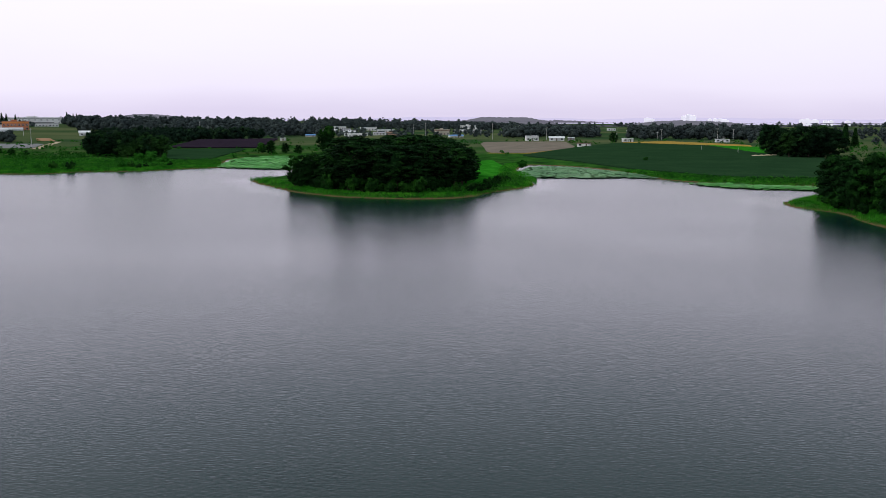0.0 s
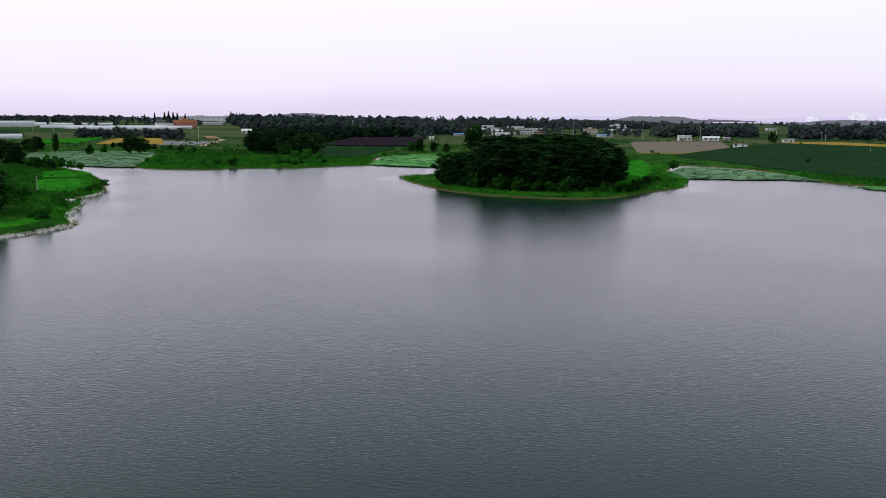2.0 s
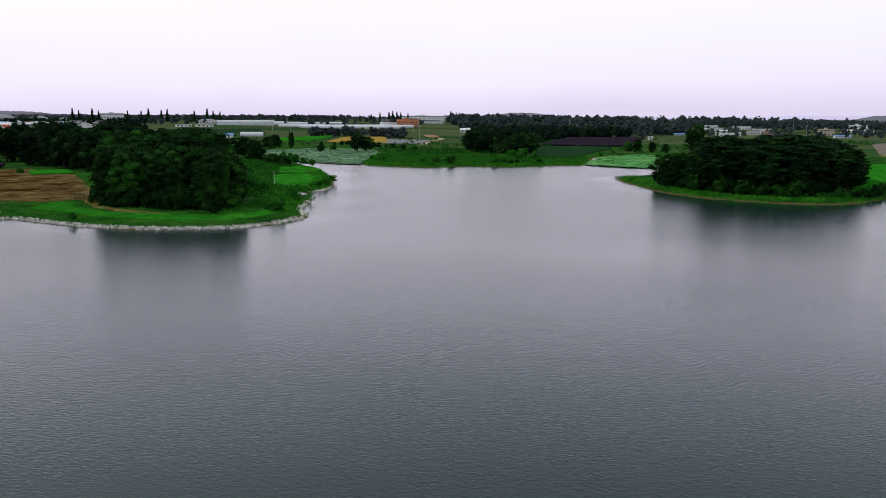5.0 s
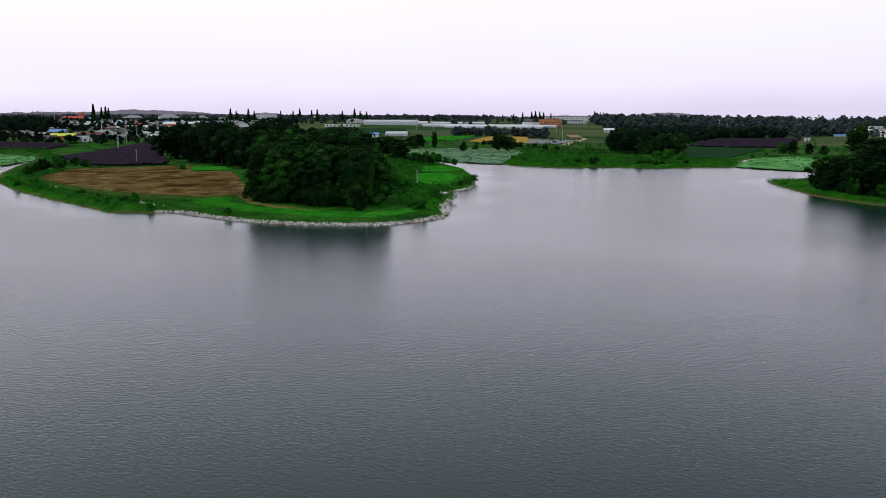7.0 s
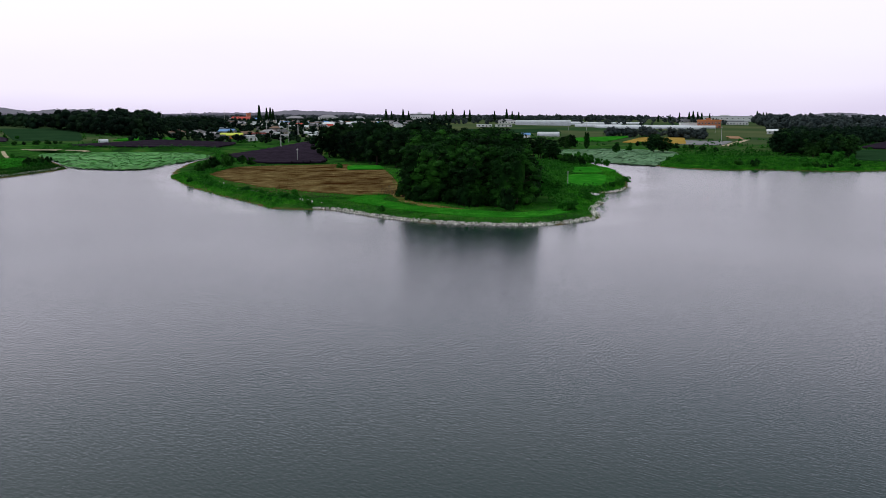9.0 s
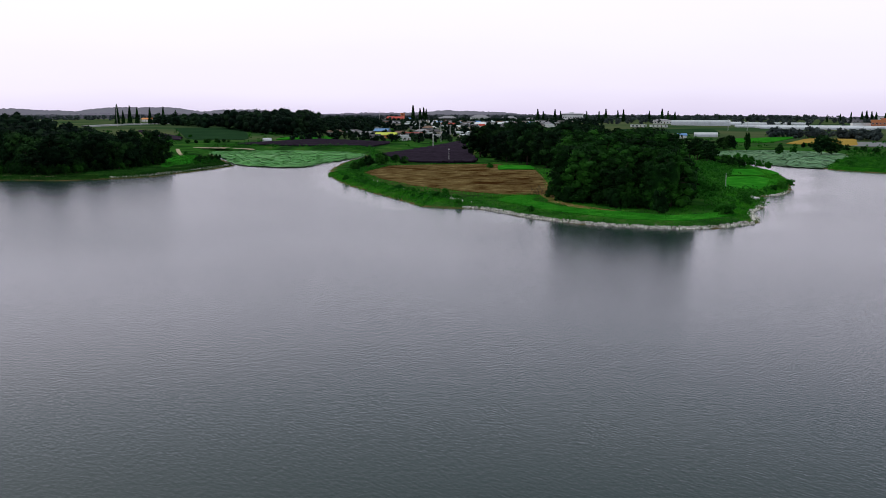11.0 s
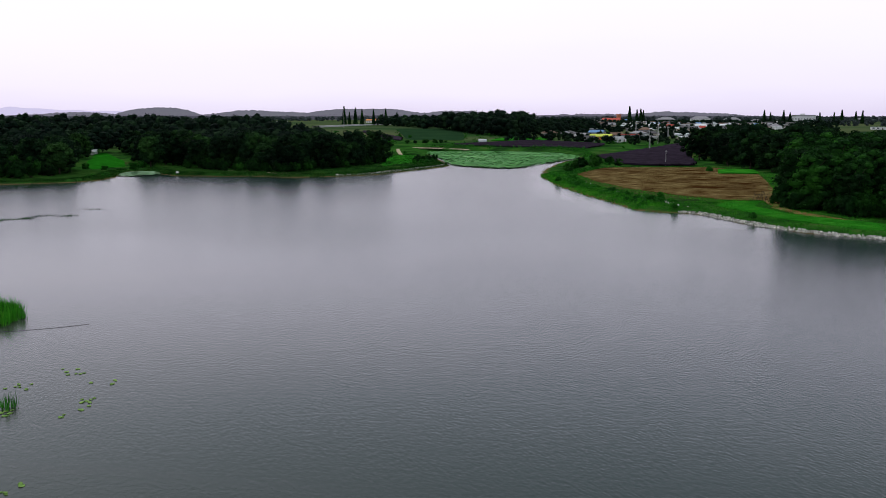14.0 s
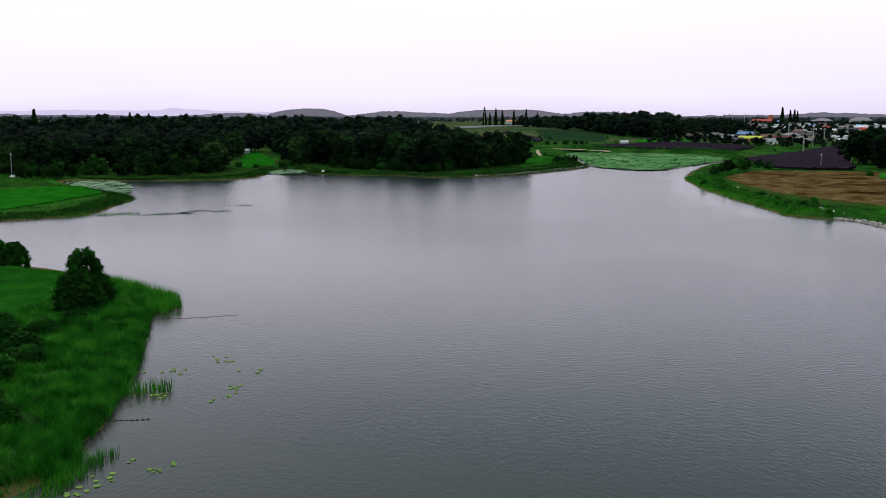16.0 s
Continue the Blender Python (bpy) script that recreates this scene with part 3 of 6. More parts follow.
def build_tree(kind, rng, leaf, cards, mat):
    """A tree 12 m tall on its base: tapered leaning trunk with limbs, and a crown of leaf sprays."""
    wood, centres, normals, boughs = [], [], [], []
    if kind == "cone":
        wood.append(tube((0, 0, -0.4), (0, 0, 11.6), 0.22, 0.03))
        n = cards * 24
        z = 0.9 + 11.1 * rng.random(n) ** 1.25
        rad = 1.75 * (1.02 - z / 12.2) ** 0.8 * (0.55 + 0.5 * rng.random(n))
        th = rng.uniform(0, 2 * math.pi, n)
        centres = np.stack([rad * np.cos(th), rad * np.sin(th), z], 1)
        normals = np.stack([np.cos(th), np.sin(th), 0.4 + 0 * th], 1)
    else:
        lean = rng.uniform(-0.5, 0.5, 2)
        top = (lean[0], lean[1], 8.5)
        mid = (lean[0] * 0.3, lean[1] * 0.3, 4.0)
        if kind not in ("shrub", "thick_bush"):
            wood += [tube((0, 0, -0.5), mid, 0.30, 0.21, 8), tube(mid, top, 0.21, 0.08)]
        lobes = crown_shape(kind, rng)
        for c, r, flat in lobes:
            base = (0, 0, 0.0) if kind in ("shrub", "thick_bush") else tuple(np.array(mid) + (np.array(top) - mid) * np.clip((c[2] - 5.0) / 6, 0, 0.9))
            if kind == "shrub" or rng.random() < 0.4:
                wood.append(tube(base, c - np.array([0, 0, 0.3 * r]), 0.09, 0.03, 4))
            d = rng.normal(size=(cards, 3))
            d[:, 2] += 0.45
            d /= np.linalg.norm(d, axis=1)[:, None]
            centres.append(c + d * r * np.array([1, 1, flat]) * (0.78 + 0.34 * rng.random((cards, 1))))
            normals.append(d * np.array([1, 1, 1 / flat]))
            # the dense twigs inside the bough
            u = LUMPS[1][0] * (0.62 + 0.3 * rng.random((len(LUMPS[1][0]), 1)))
            boughs.append(c + u * r * np.array([1, 1, flat]))
        centres, normals = np.concatenate(centres), np.concatenate(normals)
        normals /= np.linalg.norm(normals, axis=1)[:, None]
    root = new("shrub" if kind in ("shrub", "thick_bush") else "tree")
    v, f = join(wood)
    mesh_object("stem" if kind in ("shrub", "thick_bush") else "trunk", v, f, M_BARK, root)
    v, f = leaf_cards(centres, normals, leaf, rng, 1.9 if kind in ("pine", "cone") else 1.4)
    f = f.tolist()
    if kind != "cone":
        # the dense inner twigs of the crown
        c, r = {"broad": (6.0, (1.6, 1.6, 4.0)), "oak": (5.4, (2.6, 2.6, 3.4)), "pine": (6.4, (1.0, 1.0, 3.4)), "shrub": (4.4, (3.0, 3.0, 3.3)), "thick_bush": (4.6, (3.2, 3.2, 4.0))}[kind]
        u = LUMPS[2][0]
        k = rng.uniform(2.5, 4.0)
        u = u * (1 + 0.22 * np.sin(u[:, :1] * k + k) * np.sin(u[:, 1:2] * k) + 0.12 * np.sin(u[:, 2:3] * 2 * k)) * np.array(r) + np.array([0, 0, c])
        f += (LUMPS[2][1] + len(v)).tolist()
        v = np.concatenate([v, u])
        for u in boughs:
            f += (LUMPS[1][1] + len(v)).tolist()
            v = np.concatenate([v, u])
    mesh_object("crown", v, f, mat, root)
    return root


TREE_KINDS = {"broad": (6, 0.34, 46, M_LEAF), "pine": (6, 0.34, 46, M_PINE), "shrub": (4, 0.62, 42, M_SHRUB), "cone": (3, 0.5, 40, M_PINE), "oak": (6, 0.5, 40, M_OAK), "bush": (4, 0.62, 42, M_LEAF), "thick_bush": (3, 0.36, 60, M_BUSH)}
made_trees = {}
plant_rng = np.random.default_rng(11)


def plant(kind, x, y, height, label, group, wide=1.0, base=None):
    """Sets a tree or shrub of that height on the land."""
    variants, leaf, cards, mat = TREE_KINDS[kind]
    k = (kind, int(plant_rng.integers(variants)))
    s = height / 12
    z = float(land(x, y)) - 0.05 if base is None else base
    m = pose(x, y, z, 0, 0, plant_rng.uniform(0, 360))
    size = Matrix.Diagonal((s * wide, s * wide, s, 1))
    if k not in made_trees:
        ob = build_tree("shrub" if kind == "bush" else kind, np.random.default_rng(100 + 17 * k[1] + len(kind)), leaf, cards, mat)
        ob.matrix_basis = m @ size
        made_trees[k] = (ob, size.inverted())
    else:
        first, undo = made_trees[k]
        ob = copy_thing(first, m @ size @ undo)
    ob.name = "shrub" if kind in ("shrub", "bush", "thick_bush") else "woodland_tree" if kind == "oak" else "conifer" if kind in ("cone", "pine") else "broadleaf_tree"
    return tagged(ob, label, "shrub" if kind in ("shrub", "bush", "thick_bush") else "tree", group)


def grove(kind, poly, n, gap, heights, label, group, wide=1.0):
    rng = np.random.default_rng(n + int(heights[1] * 10))
    for x, y in spread(poly, n, gap, rng):
        plant(kind, x, y, rng.uniform(*heights), label, group, wide * rng.uniform(0.9, 1.15))


def woods(name, places, heights, label, cards=60, leaf=0.8, mat=None, mass=True, detail=1):
    """Woodland that nobody could count: lumpy crown masses covered in leaf sprays over short trunks, one mesh."""
    rng = np.random.default_rng(len(places) + 5)
    cs, ns, wood, lumps = [], [], [], []
    body = LUMPS[1]
    many = {1: 3, 2: 6, 3: 11}[detail]
    for x, y in places:
        h = rng.uniform(*heights)
        w = h * rng.uniform(0.34, 0.56)
        g = float(land(x, y))
        d = rng.normal(size=(cards, 3))
        d[:, 2] = d[:, 2] + 0.3
        d /= np.linalg.norm(d, axis=1)[:, None]
        if mass:
            t = (np.arange(many) + rng.random(many)) / many
            th = 2.4 * np.arange(many) + rng.uniform(0, 6.28)
            reach = w * 0.62 * np.sin(math.pi * (0.24 + 0.68 * t)) * rng.uniform(0.75, 1.1, many)
            c = np.column_stack([x + reach * np.cos(th), y + reach * np.sin(th), g + h * (0.20 + 0.60 * t)])
            r = w * rng.uniform(0.42, 0.62, many) * (1.15 - 0.35 * t) * (1.25 if many < 4 else 1)
            for ci, ri in zip(c, r):
                lumps.append(ci + body[0] * ri * np.array([1, 1, 0.85]) * (0.72 + 0.34 * rng.random((len(body[0]), 1))))
            k = rng.integers(many, size=cards)
            cs.append(c[k] + d * r[k][:, None] * np.array([1, 1, 0.85]) * (0.85 + 0.28 * rng.random((cards, 1))))
        else:
            cs.append(np.array([x, y, g + h * 0.28]) + d * np.array([2.2 * w, 2.2 * w, h * 0.6]) * (0.80 + 0.12 * rng.random((cards, 1))))
        ns.append(d)
        wood.append(tube((x, y, g - 0.3), (x, y, g + h * (0.5 if mass else 0.28)), 0.022 * h, 0.01 * h, 4))
    v1, f1 = leaf_cards(np.concatenate(cs), np.concatenate(ns), leaf, rng)
    v2, f2 = join(wood)
    vs, fs = [v1, np.array(v2)], f1.tolist() + [tuple(len(v1) + i for i in q) for q in f2]
    if mass:
        k = len(v1) + len(v2)
        n = len(body[0])
        vs.append(np.concatenate(lumps))
        fs += (np.concatenate([body[1] + k + n * i for i in range(len(lumps))])).tolist()
    return tagged(mesh_object(name, np.concatenate(vs), fs, mat or M_FAR_HAZED), label, "woodland", kind="stuff")


def arc_places(a0, a1, d0, d1, n, seed):
    """Places within a sector of the plain, by bearing from north to the west in degrees and distance."""
    rng = np.random.default_rng(seed)
    a, d = np.radians(rng.uniform(a0, a1, n)), np.sqrt(rng.uniform(d0 * d0, d1 * d1, n))
    q = np.column_stack([-d * np.sin(a), d * np.cos(a)])
    free = ~inside(SHORE, q)
    for plot in PLOTS:
        free &= ~inside(plot, q)
    return [tuple(p) for p in q[free]]


grove("pine", [(-29, 233), (-18, 226), (-8, 224), (0, 232), (4, 255), (0, 290), (-18, 290), (-31, 264)], 38, 4.8, (11.5, 14.5), "dark green pine in a dense waterside grove", "trees on the wooded point", 1.25)
grove("pine", [(1, 233), (8, 250), (8, 284), (2, 290), (5, 256)], 11, 4.2, (8.5, 11.5), "dark green pine at the meadow's edge", "trees on the wooded point", 1.25)
grove("broad", [(-42, 251), (-34, 238), (-29, 233), (-31, 264), (-38, 272)], 15, 4.0, (7.0, 10.5), "rounded green broadleaf tree beside the pines", "trees on the wooded point", 1.2)
grove("bush", [(4, 222), (11, 229), (17, 245), (20, 262), (17, 262), (13, 247), (7, 231), (2, 225)], 17, 1.8, (1.6, 3.0), "dark rounded bush along the meadow's edge", "undergrowth")
grove("bush", [(-130, 330), (-140, 334), (-150, 322), (-138, 318), (-112, 330), (-104, 345)], 6, 5, (1.8, 3.8), "rounded green bush on the north shore", "undergrowth")
grove("bush", [(-262, 492), (-290, 500), (-300, 496), (-255, 475), (-215, 440), (-205, 440)], 16, 5, (2.0, 4.2), "dark bush in a field hedge on the north shore", "undergrowth")
grove("broad", [(84, 172), (85, 186), (93, 203), (106, 222), (128, 234), (150, 215), (140, 170), (110, 140), (91, 146)], 50, 4.6, (8.5, 12), "dark broadleaf tree leaning over the east bank", "trees on the east bank")
grove("oak", [(158, 425), (170, 408), (182, 404), (190, 445), (172, 466)], 13, 6, (12, 17), "dense dark broadleaf tree at the bean field", "grove beside the bean field")
grove("oak", [(-170, 428), (-152, 417), (-140, 412), (-134, 430), (-160, 466), (-188, 478)], 19, 7, (8.5, 13), "dark broadleaf tree in a low grove", "grove on the north shore")
grove("broad", [(-170, 178), (-156, 158), (-143, 145), (-131, 142), (-120, 143), (-113, 142), (-113, 148), (-124, 165), (-137, 178), (-150, 195), (-176, 210), (-190, 200)], 66, 4.6, (10.0, 13.5), "dark green broadleaf tree in a dense grove", "trees on the peninsula", 1.2)
grove("broad", [(-176, 180), (-160, 166), (-146, 160), (-140, 176), (-160, 206), (-190, 236), (-206, 236), (-196, 205)], 30, 5.2, (14.0, 16.5), "tall dark green broadleaf tree in a dense grove", "trees on the peninsula", 1.25)
grove("oak", [(-228, 226), (-262, 234), (-300, 250), (-335, 285), (-300, 305), (-258, 296), (-225, 262)], 40, 6.4, (12.5, 17.5), "dark rounded broadleaf tree behind the dry field", "trees on the peninsula")
grove("broad", [(-196, 236), (-222, 236), (-226, 262), (-246, 300), (-232, 308), (-205, 268)], 26, 5.4, (10, 13.5), "dark green broadleaf tree behind the tall grove", "trees on the peninsula")
grove("oak", [(-362, 131), (-341, 120), (-327, 105), (-319, 90), (-307, 76), (-315, 67), (-326, 58), (-342, 48), (-375, 42), (-378, 112)], 54, 5.6, (9, 14.5), "tall dark broadleaf tree at the west shore", "trees of the west wood")
grove("bush", [(-293, -45), (-309, -41), (-326, -42), (-345, -62), (-318, -68), (-298, -57)], 16, 4.5, (3.5, 6.5), "rounded dark bush before the dark wood", "undergrowth", 0.9)
grove("bush", [(-236, 322), (-217, 316), (-196, 295), (-186, 283), (-188, 279), (-199, 290), (-219, 310), (-234, 318)], 13, 2.4, (2.8, 4.6), "dark bush in a thicket along the inlet", "undergrowth")
grove("bush", [(-302, -26), (-304, 0), (-316, 2), (-324, -20), (-316, -40)], 15, 4.2, (4.5, 8), "rounded mid-green bush before the dark wood", "undergrowth", 0.8)
grove("bush", [(-346, 141), (-350, 139), (-368, 152), (-364, 157)], 7, 3.0, (2.2, 3.4), "rounded dark bush above the stone bank", "undergrowth")
grove("bush", [(-512, 200), (-515, 201), (-514, 230), (-509, 230)], 8, 3.5, (2.0, 3.4), "dark bush in a hedge below the slope", "undergrowth")
grove("oak", [(-322, 3), (-324, -24), (-320, -46), (-326, -70), (-332, -100), (-354, -100), (-354, 6)], 34, 5.8, (8, 13), "dark broadleaf tree at the edge of the wood", "trees of the west wood")
for edge, n, group in (([(-160, 158), (-144, 142), (-131, 139), (-120, 140), (-110, 139), (-112, 144), (-131, 144), (-156, 162)], 22, "trees on the peninsula"), ([(-42, 245), (-33, 232), (-18, 222), (-6, 222), (2, 236), (-4, 232), (-18, 229), (-34, 240)], 34, "trees on the wooded point"), ([(83, 172), (84, 188), (94, 206), (108, 224), (112, 220), (92, 190), (88, 172)], 16, "trees on the east bank"), ([(-354, 130), (-336, 119), (-320, 103), (-312, 88), (-300, 74), (-311, 62), (-322, 52), (-340, 44), (-328, 56), (-306, 74), (-318, 90), (-326, 104)], 40, "trees of the west wood")):
    grove("bush", edge, n, 2.6, (3.0, 5.5), "dark leafy undergrowth shrub at the grove's edge", "undergrowth", 0.75)
for spot, n in (([(-352, 33), (-400, 32), (-480, 35), (-480, 50), (-375, 46), (-352, 44)], 24), ([(-350, 1), (-364, 6), (-425, 10), (-480, 14), (-480, 0), (-354, -8)], 18), ([(-318, -50), (-326, -64), (-345, -76), (-330, -44)], 6)):
    grove("oak", spot, n, 5.2, (7.5, 12.5), "dark broadleaf tree round the clearing", "trees of the west wood")
WOOD_RNG = np.random.default_rng(3)
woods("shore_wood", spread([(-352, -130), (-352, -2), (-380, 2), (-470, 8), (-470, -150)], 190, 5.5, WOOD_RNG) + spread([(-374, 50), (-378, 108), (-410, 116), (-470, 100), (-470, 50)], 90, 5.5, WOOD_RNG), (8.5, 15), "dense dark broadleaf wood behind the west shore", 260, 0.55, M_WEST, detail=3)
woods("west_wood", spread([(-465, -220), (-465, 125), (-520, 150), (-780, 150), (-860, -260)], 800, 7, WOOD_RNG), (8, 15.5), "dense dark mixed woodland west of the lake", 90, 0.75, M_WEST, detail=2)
woods("knoll_edge_wood", spread([(-560, 318), (-545, 340), (-600, 400), (-700, 450), (-720, 400), (-600, 320)], 150, 6, WOOD_RNG), (5, 10.5), "lower dark trees at the knoll's foot", 120, 0.65, M_WOOD, detail=2)
woods("knoll_wood", spread([(-560, 305), (-580, 288), (-690, 300), (-770, 400), (-690, 392), (-600, 330)], 220, 6, WOOD_RNG), (9, 17.0), "dense dark wood on a low knoll", 150, 0.7, M_WOOD, detail=2)
woods("slope_wood", spread([(-690, 290), (-720, 300), (-800, 400), (-900, 380), (-850, 300)], 140, 7, WOOD_RNG), (8, 13), "dark wood beside the hillside field", 110, 0.7, M_WOOD, detail=2)
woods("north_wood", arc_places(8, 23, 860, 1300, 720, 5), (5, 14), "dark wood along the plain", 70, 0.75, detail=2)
woods("mid_wood", arc_places(11.5, 21, 600, 860, 340, 15), (5, 11), "dark wood and thickets behind the shaded plot", 80, 0.7, M_WOOD, detail=2)
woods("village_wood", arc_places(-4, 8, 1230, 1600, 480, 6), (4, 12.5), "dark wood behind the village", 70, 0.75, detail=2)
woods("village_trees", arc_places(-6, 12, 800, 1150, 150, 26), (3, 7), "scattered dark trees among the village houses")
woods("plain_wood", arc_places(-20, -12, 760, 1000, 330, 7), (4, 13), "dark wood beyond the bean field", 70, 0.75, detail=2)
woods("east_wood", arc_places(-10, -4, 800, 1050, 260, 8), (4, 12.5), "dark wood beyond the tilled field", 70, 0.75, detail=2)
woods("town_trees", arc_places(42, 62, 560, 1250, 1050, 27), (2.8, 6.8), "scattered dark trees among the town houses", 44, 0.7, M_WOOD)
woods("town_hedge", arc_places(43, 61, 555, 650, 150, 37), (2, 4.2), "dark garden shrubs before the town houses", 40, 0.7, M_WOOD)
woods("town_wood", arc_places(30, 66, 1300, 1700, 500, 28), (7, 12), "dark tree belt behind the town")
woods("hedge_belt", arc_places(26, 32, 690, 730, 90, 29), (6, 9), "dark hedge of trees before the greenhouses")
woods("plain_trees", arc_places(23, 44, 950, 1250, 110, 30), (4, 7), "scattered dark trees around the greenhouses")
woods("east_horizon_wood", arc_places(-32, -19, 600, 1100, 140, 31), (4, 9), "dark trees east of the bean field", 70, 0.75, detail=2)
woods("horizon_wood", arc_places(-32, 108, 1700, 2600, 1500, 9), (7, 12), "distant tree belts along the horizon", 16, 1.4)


# ---------------------------------------------------------------- single trees and shrubs
for x, y, h in ((88, 198, 11), (91, 204, 11), (87, 192, 11.5), (86, 184, 11)):
    plant("broad", x, y, h, "dark broadleaf tree leaning over the east bank", "trees on the east bank", 1.1)
for x, y, h in ((-67, 519, 15.0), (-71, 522, 13)):
    plant("broad", x, y, h, "tall dark pointed broadleaf tree behind the wooded point", "trees on the north shore", 0.95)
for x, y, h in ((-91, 465, 7.4), (-97, 470, 6), (-84, 468, 6), (-76, 462, 5), (-50, 440, 8), (-40, 445, 7)):
    plant("broad", x, y, h, "mid-green broadleaf tree beside the lotus bed", "trees on the north shore", 1.2)
plant("broad", -286, 435, 10.3, "slim dark upright tree beside the rice field", "trees at the inlet", 0.6)
for x, y, h in ((-294, 430, 8.3), (-300, 432, 7), (-236, 424, 9.8), (-232, 427, 8)):
    plant("oak", x, y, h, "rounded dark broadleaf tree beside the inlet", "trees at the inlet", 1.15)
plant("bush", -247, 404, 5.6, "round dark shrub beside the inlet", "shrubs at the inlet", 1.0)
plant("shrub", -255, 430, 4.0, "round dark shrub beside the inlet", "shrubs at the inlet", 1.0)
plant("shrub", 30, 332, 3.8, "round dark green shrub on the meadow edge", "shrubs on the wooded point", 1.1)
plant("shrub", 88, 382, 2.0, "small shrub standing alone in the bean field", "shrubs in the field", 1.2, 1.2)
plant("broad", 130, 672, 8.1, "dark round tree beside a white shed", "trees at the bean field", 1.2)
for x, y, h in ((250, 548, 14.6), (258, 552, 12), (242, 556, 10)):
    plant("cone", x, y, h, "dark pointed conifer beyond the bean field", "conifers of the plain", 1.6)
for x, y, h in ((-236, 322, 10), (-228, 318, 9), (-243, 326, 9.5), (-222, 312, 8), (-246, 334, 8)):
    plant("pine", x, y, h, "dark spreading pine near the inlet", "pines at the inlet", 1.25)
for x, y, h in ((-212, 316, 4.5), (-205, 311, 4.2), (-197, 303, 4), (-190, 298, 3.5), (-182, 291, 3.0), (-219, 318, 4.5)):
    plant("shrub", x, y, h, "dark thicket shrub along the inlet shore", "shrubs at the inlet", 0.95)
for x, y, h in ((-285, 189, 6), (-292, 195, 5), (-280, 180, 5), (-275, 174, 4), (-264, 164, 3.6), (-298, 205, 4), (-289, 203, 3.5)):
    plant("bush", x, y, h, "dark green shrub at the tip of the peninsula", "shrubs on the peninsula", 1.0)
for x, y, h in ((-232, 146, 2.5), (-227, 138, 1.8), (-210, 134, 1.6), (-189, 131, 1.8), (-178, 128, 1.5), (-165, 125, 2.2), (-161, 124, 2.0), (-169, 131, 2.0), (-150, 120, 1.4), (-128, 121, 1.5), (-248, 213, 2.2), (-245, 211, 2.0)):
    plant("shrub", x, y, h, "leafy green shrub on the peninsula bank", "shrubs on the peninsula", 1.1)
for x, y, h in ((-101, 148, 3.4), (-104, 150, 2.2), (-111, 170, 2.2), (-122, 184, 2.0), (-132, 188, 2.6), (-140, 194, 3.0), (-136, 190, 2.4), (-146, 198, 2.6), (-129, 213, 2.6), (-133, 224, 2.4), (-127, 206, 2.0), (-126, 178, 2.2), (-134, 183, 2.5)):
    plant("shrub", x, y, h, "leafy green shrub near the stone bank", "shrubs on the peninsula", 1.05)
for x, y, h in ((-122, 333, 4.6), (-153, 330, 2.8), (-175, 337, 2.9), (-133, 360, 3.1), (-123, 366, 4.1), (-118, 372, 4.5), (-128, 385, 6), (-134, 388, 5), (-112, 340, 2.2), (-185, 345, 2.4), (-145, 335, 2.0)):
    plant("shrub", x, y, h, "green shrub in the weeds of the north shore", "shrubs on the north shore", 0.95)
for x, y, h in ((-337, 139, 2.7), (-341, 143, 2.6), (-333, 134, 2.4), (-345, 147, 2.2), (-410, 160, 2.4), (-574, 220, 3.9), (-570, 226, 3), (-378, 130, 3)):
    plant("shrub", x, y, h, "dark clipped shrub near the west stone bank", "shrubs on the west shore", 0.9)
for x, y, h in ((-310, -22, 8.0), (-314, -28, 7.0), (-318, -14, 6.5), (-316, -36, 6), (-322, -5, 5), (-326, 3, 5), (-306, -44, 4.5), (-330, -66, 7)):
    plant("broad", x, y, h, "bright green young tree before the wood", "young trees of the west wood", 1.2)
for x, y, h in ((-345, 26, 3.5), (-352, 30, 4), (-342, 16, 2.4), (-350, 10, 3)):
    plant("shrub", x, y, h, "dark shrub beside the clearing", "shrubs on the west shore", 1.0)
for x, y, h, w in ((-93.5, -13, 6.4, 0.8), (-91.5, -14.0, 4.2, 1.0), (-95, -11.8, 3.4, 1.2), (-92.5, -12.4, 3.0, 1.3)):
    plant("thick_bush", x, y, h, "dense dark green bush on the near bank", "bushes on the near bank", w)
for x, y, h in ((-124, -25.6, 3.9), (-127.5, -28.5, 3.8)):
    plant("thick_bush", x, y, h, "dense round green bush on the near bank", "bushes on the near bank", 1.2, 0.1)
# low dark bushes added to make the shadowed hollows of the sedge
for x, y, h in ((-76, -15.5, 1.5), (-72, -14.5, 1.4), (-80, -17.5, 1.7), (-62, -15.5, 1.5), (-58, -13.5, 1.3), (-68, -16, 1.7), (-84, -19, 1.6), (-82, -15, 1.3), (-79, -18, 1.5), (-72, -17, 1.6), (-76, -19, 1.5), (-64, -18, 1.6), (-60, -18, 1.4), (-86, -13, 1.2)):
    plant("thick_bush", x, y, 1.3 * h, "low dark bramble added for shade in tall grass", "brambles on the near bank", 1.9)
for x, y, h in ((-903, 283, 20), (-897, 287, 14), (-895, 293, 18.5), (-891, 299, 17), (-900, 315, 17), (-1004, 367, 19), (-995, 378, 15)):
    plant("cone", x, y, h, "tall narrow dark conifer on the rise", "tall conifers on the rise", 0.95)
for x, y, h in ((-646, -115, 21), (-705, -59, 17), (-699, -45, 16), (-690, -80, 15)):
    plant("cone", x, y, h, "tall dark conifer rising above the wood", "tall conifers in the west wood", 1.1)
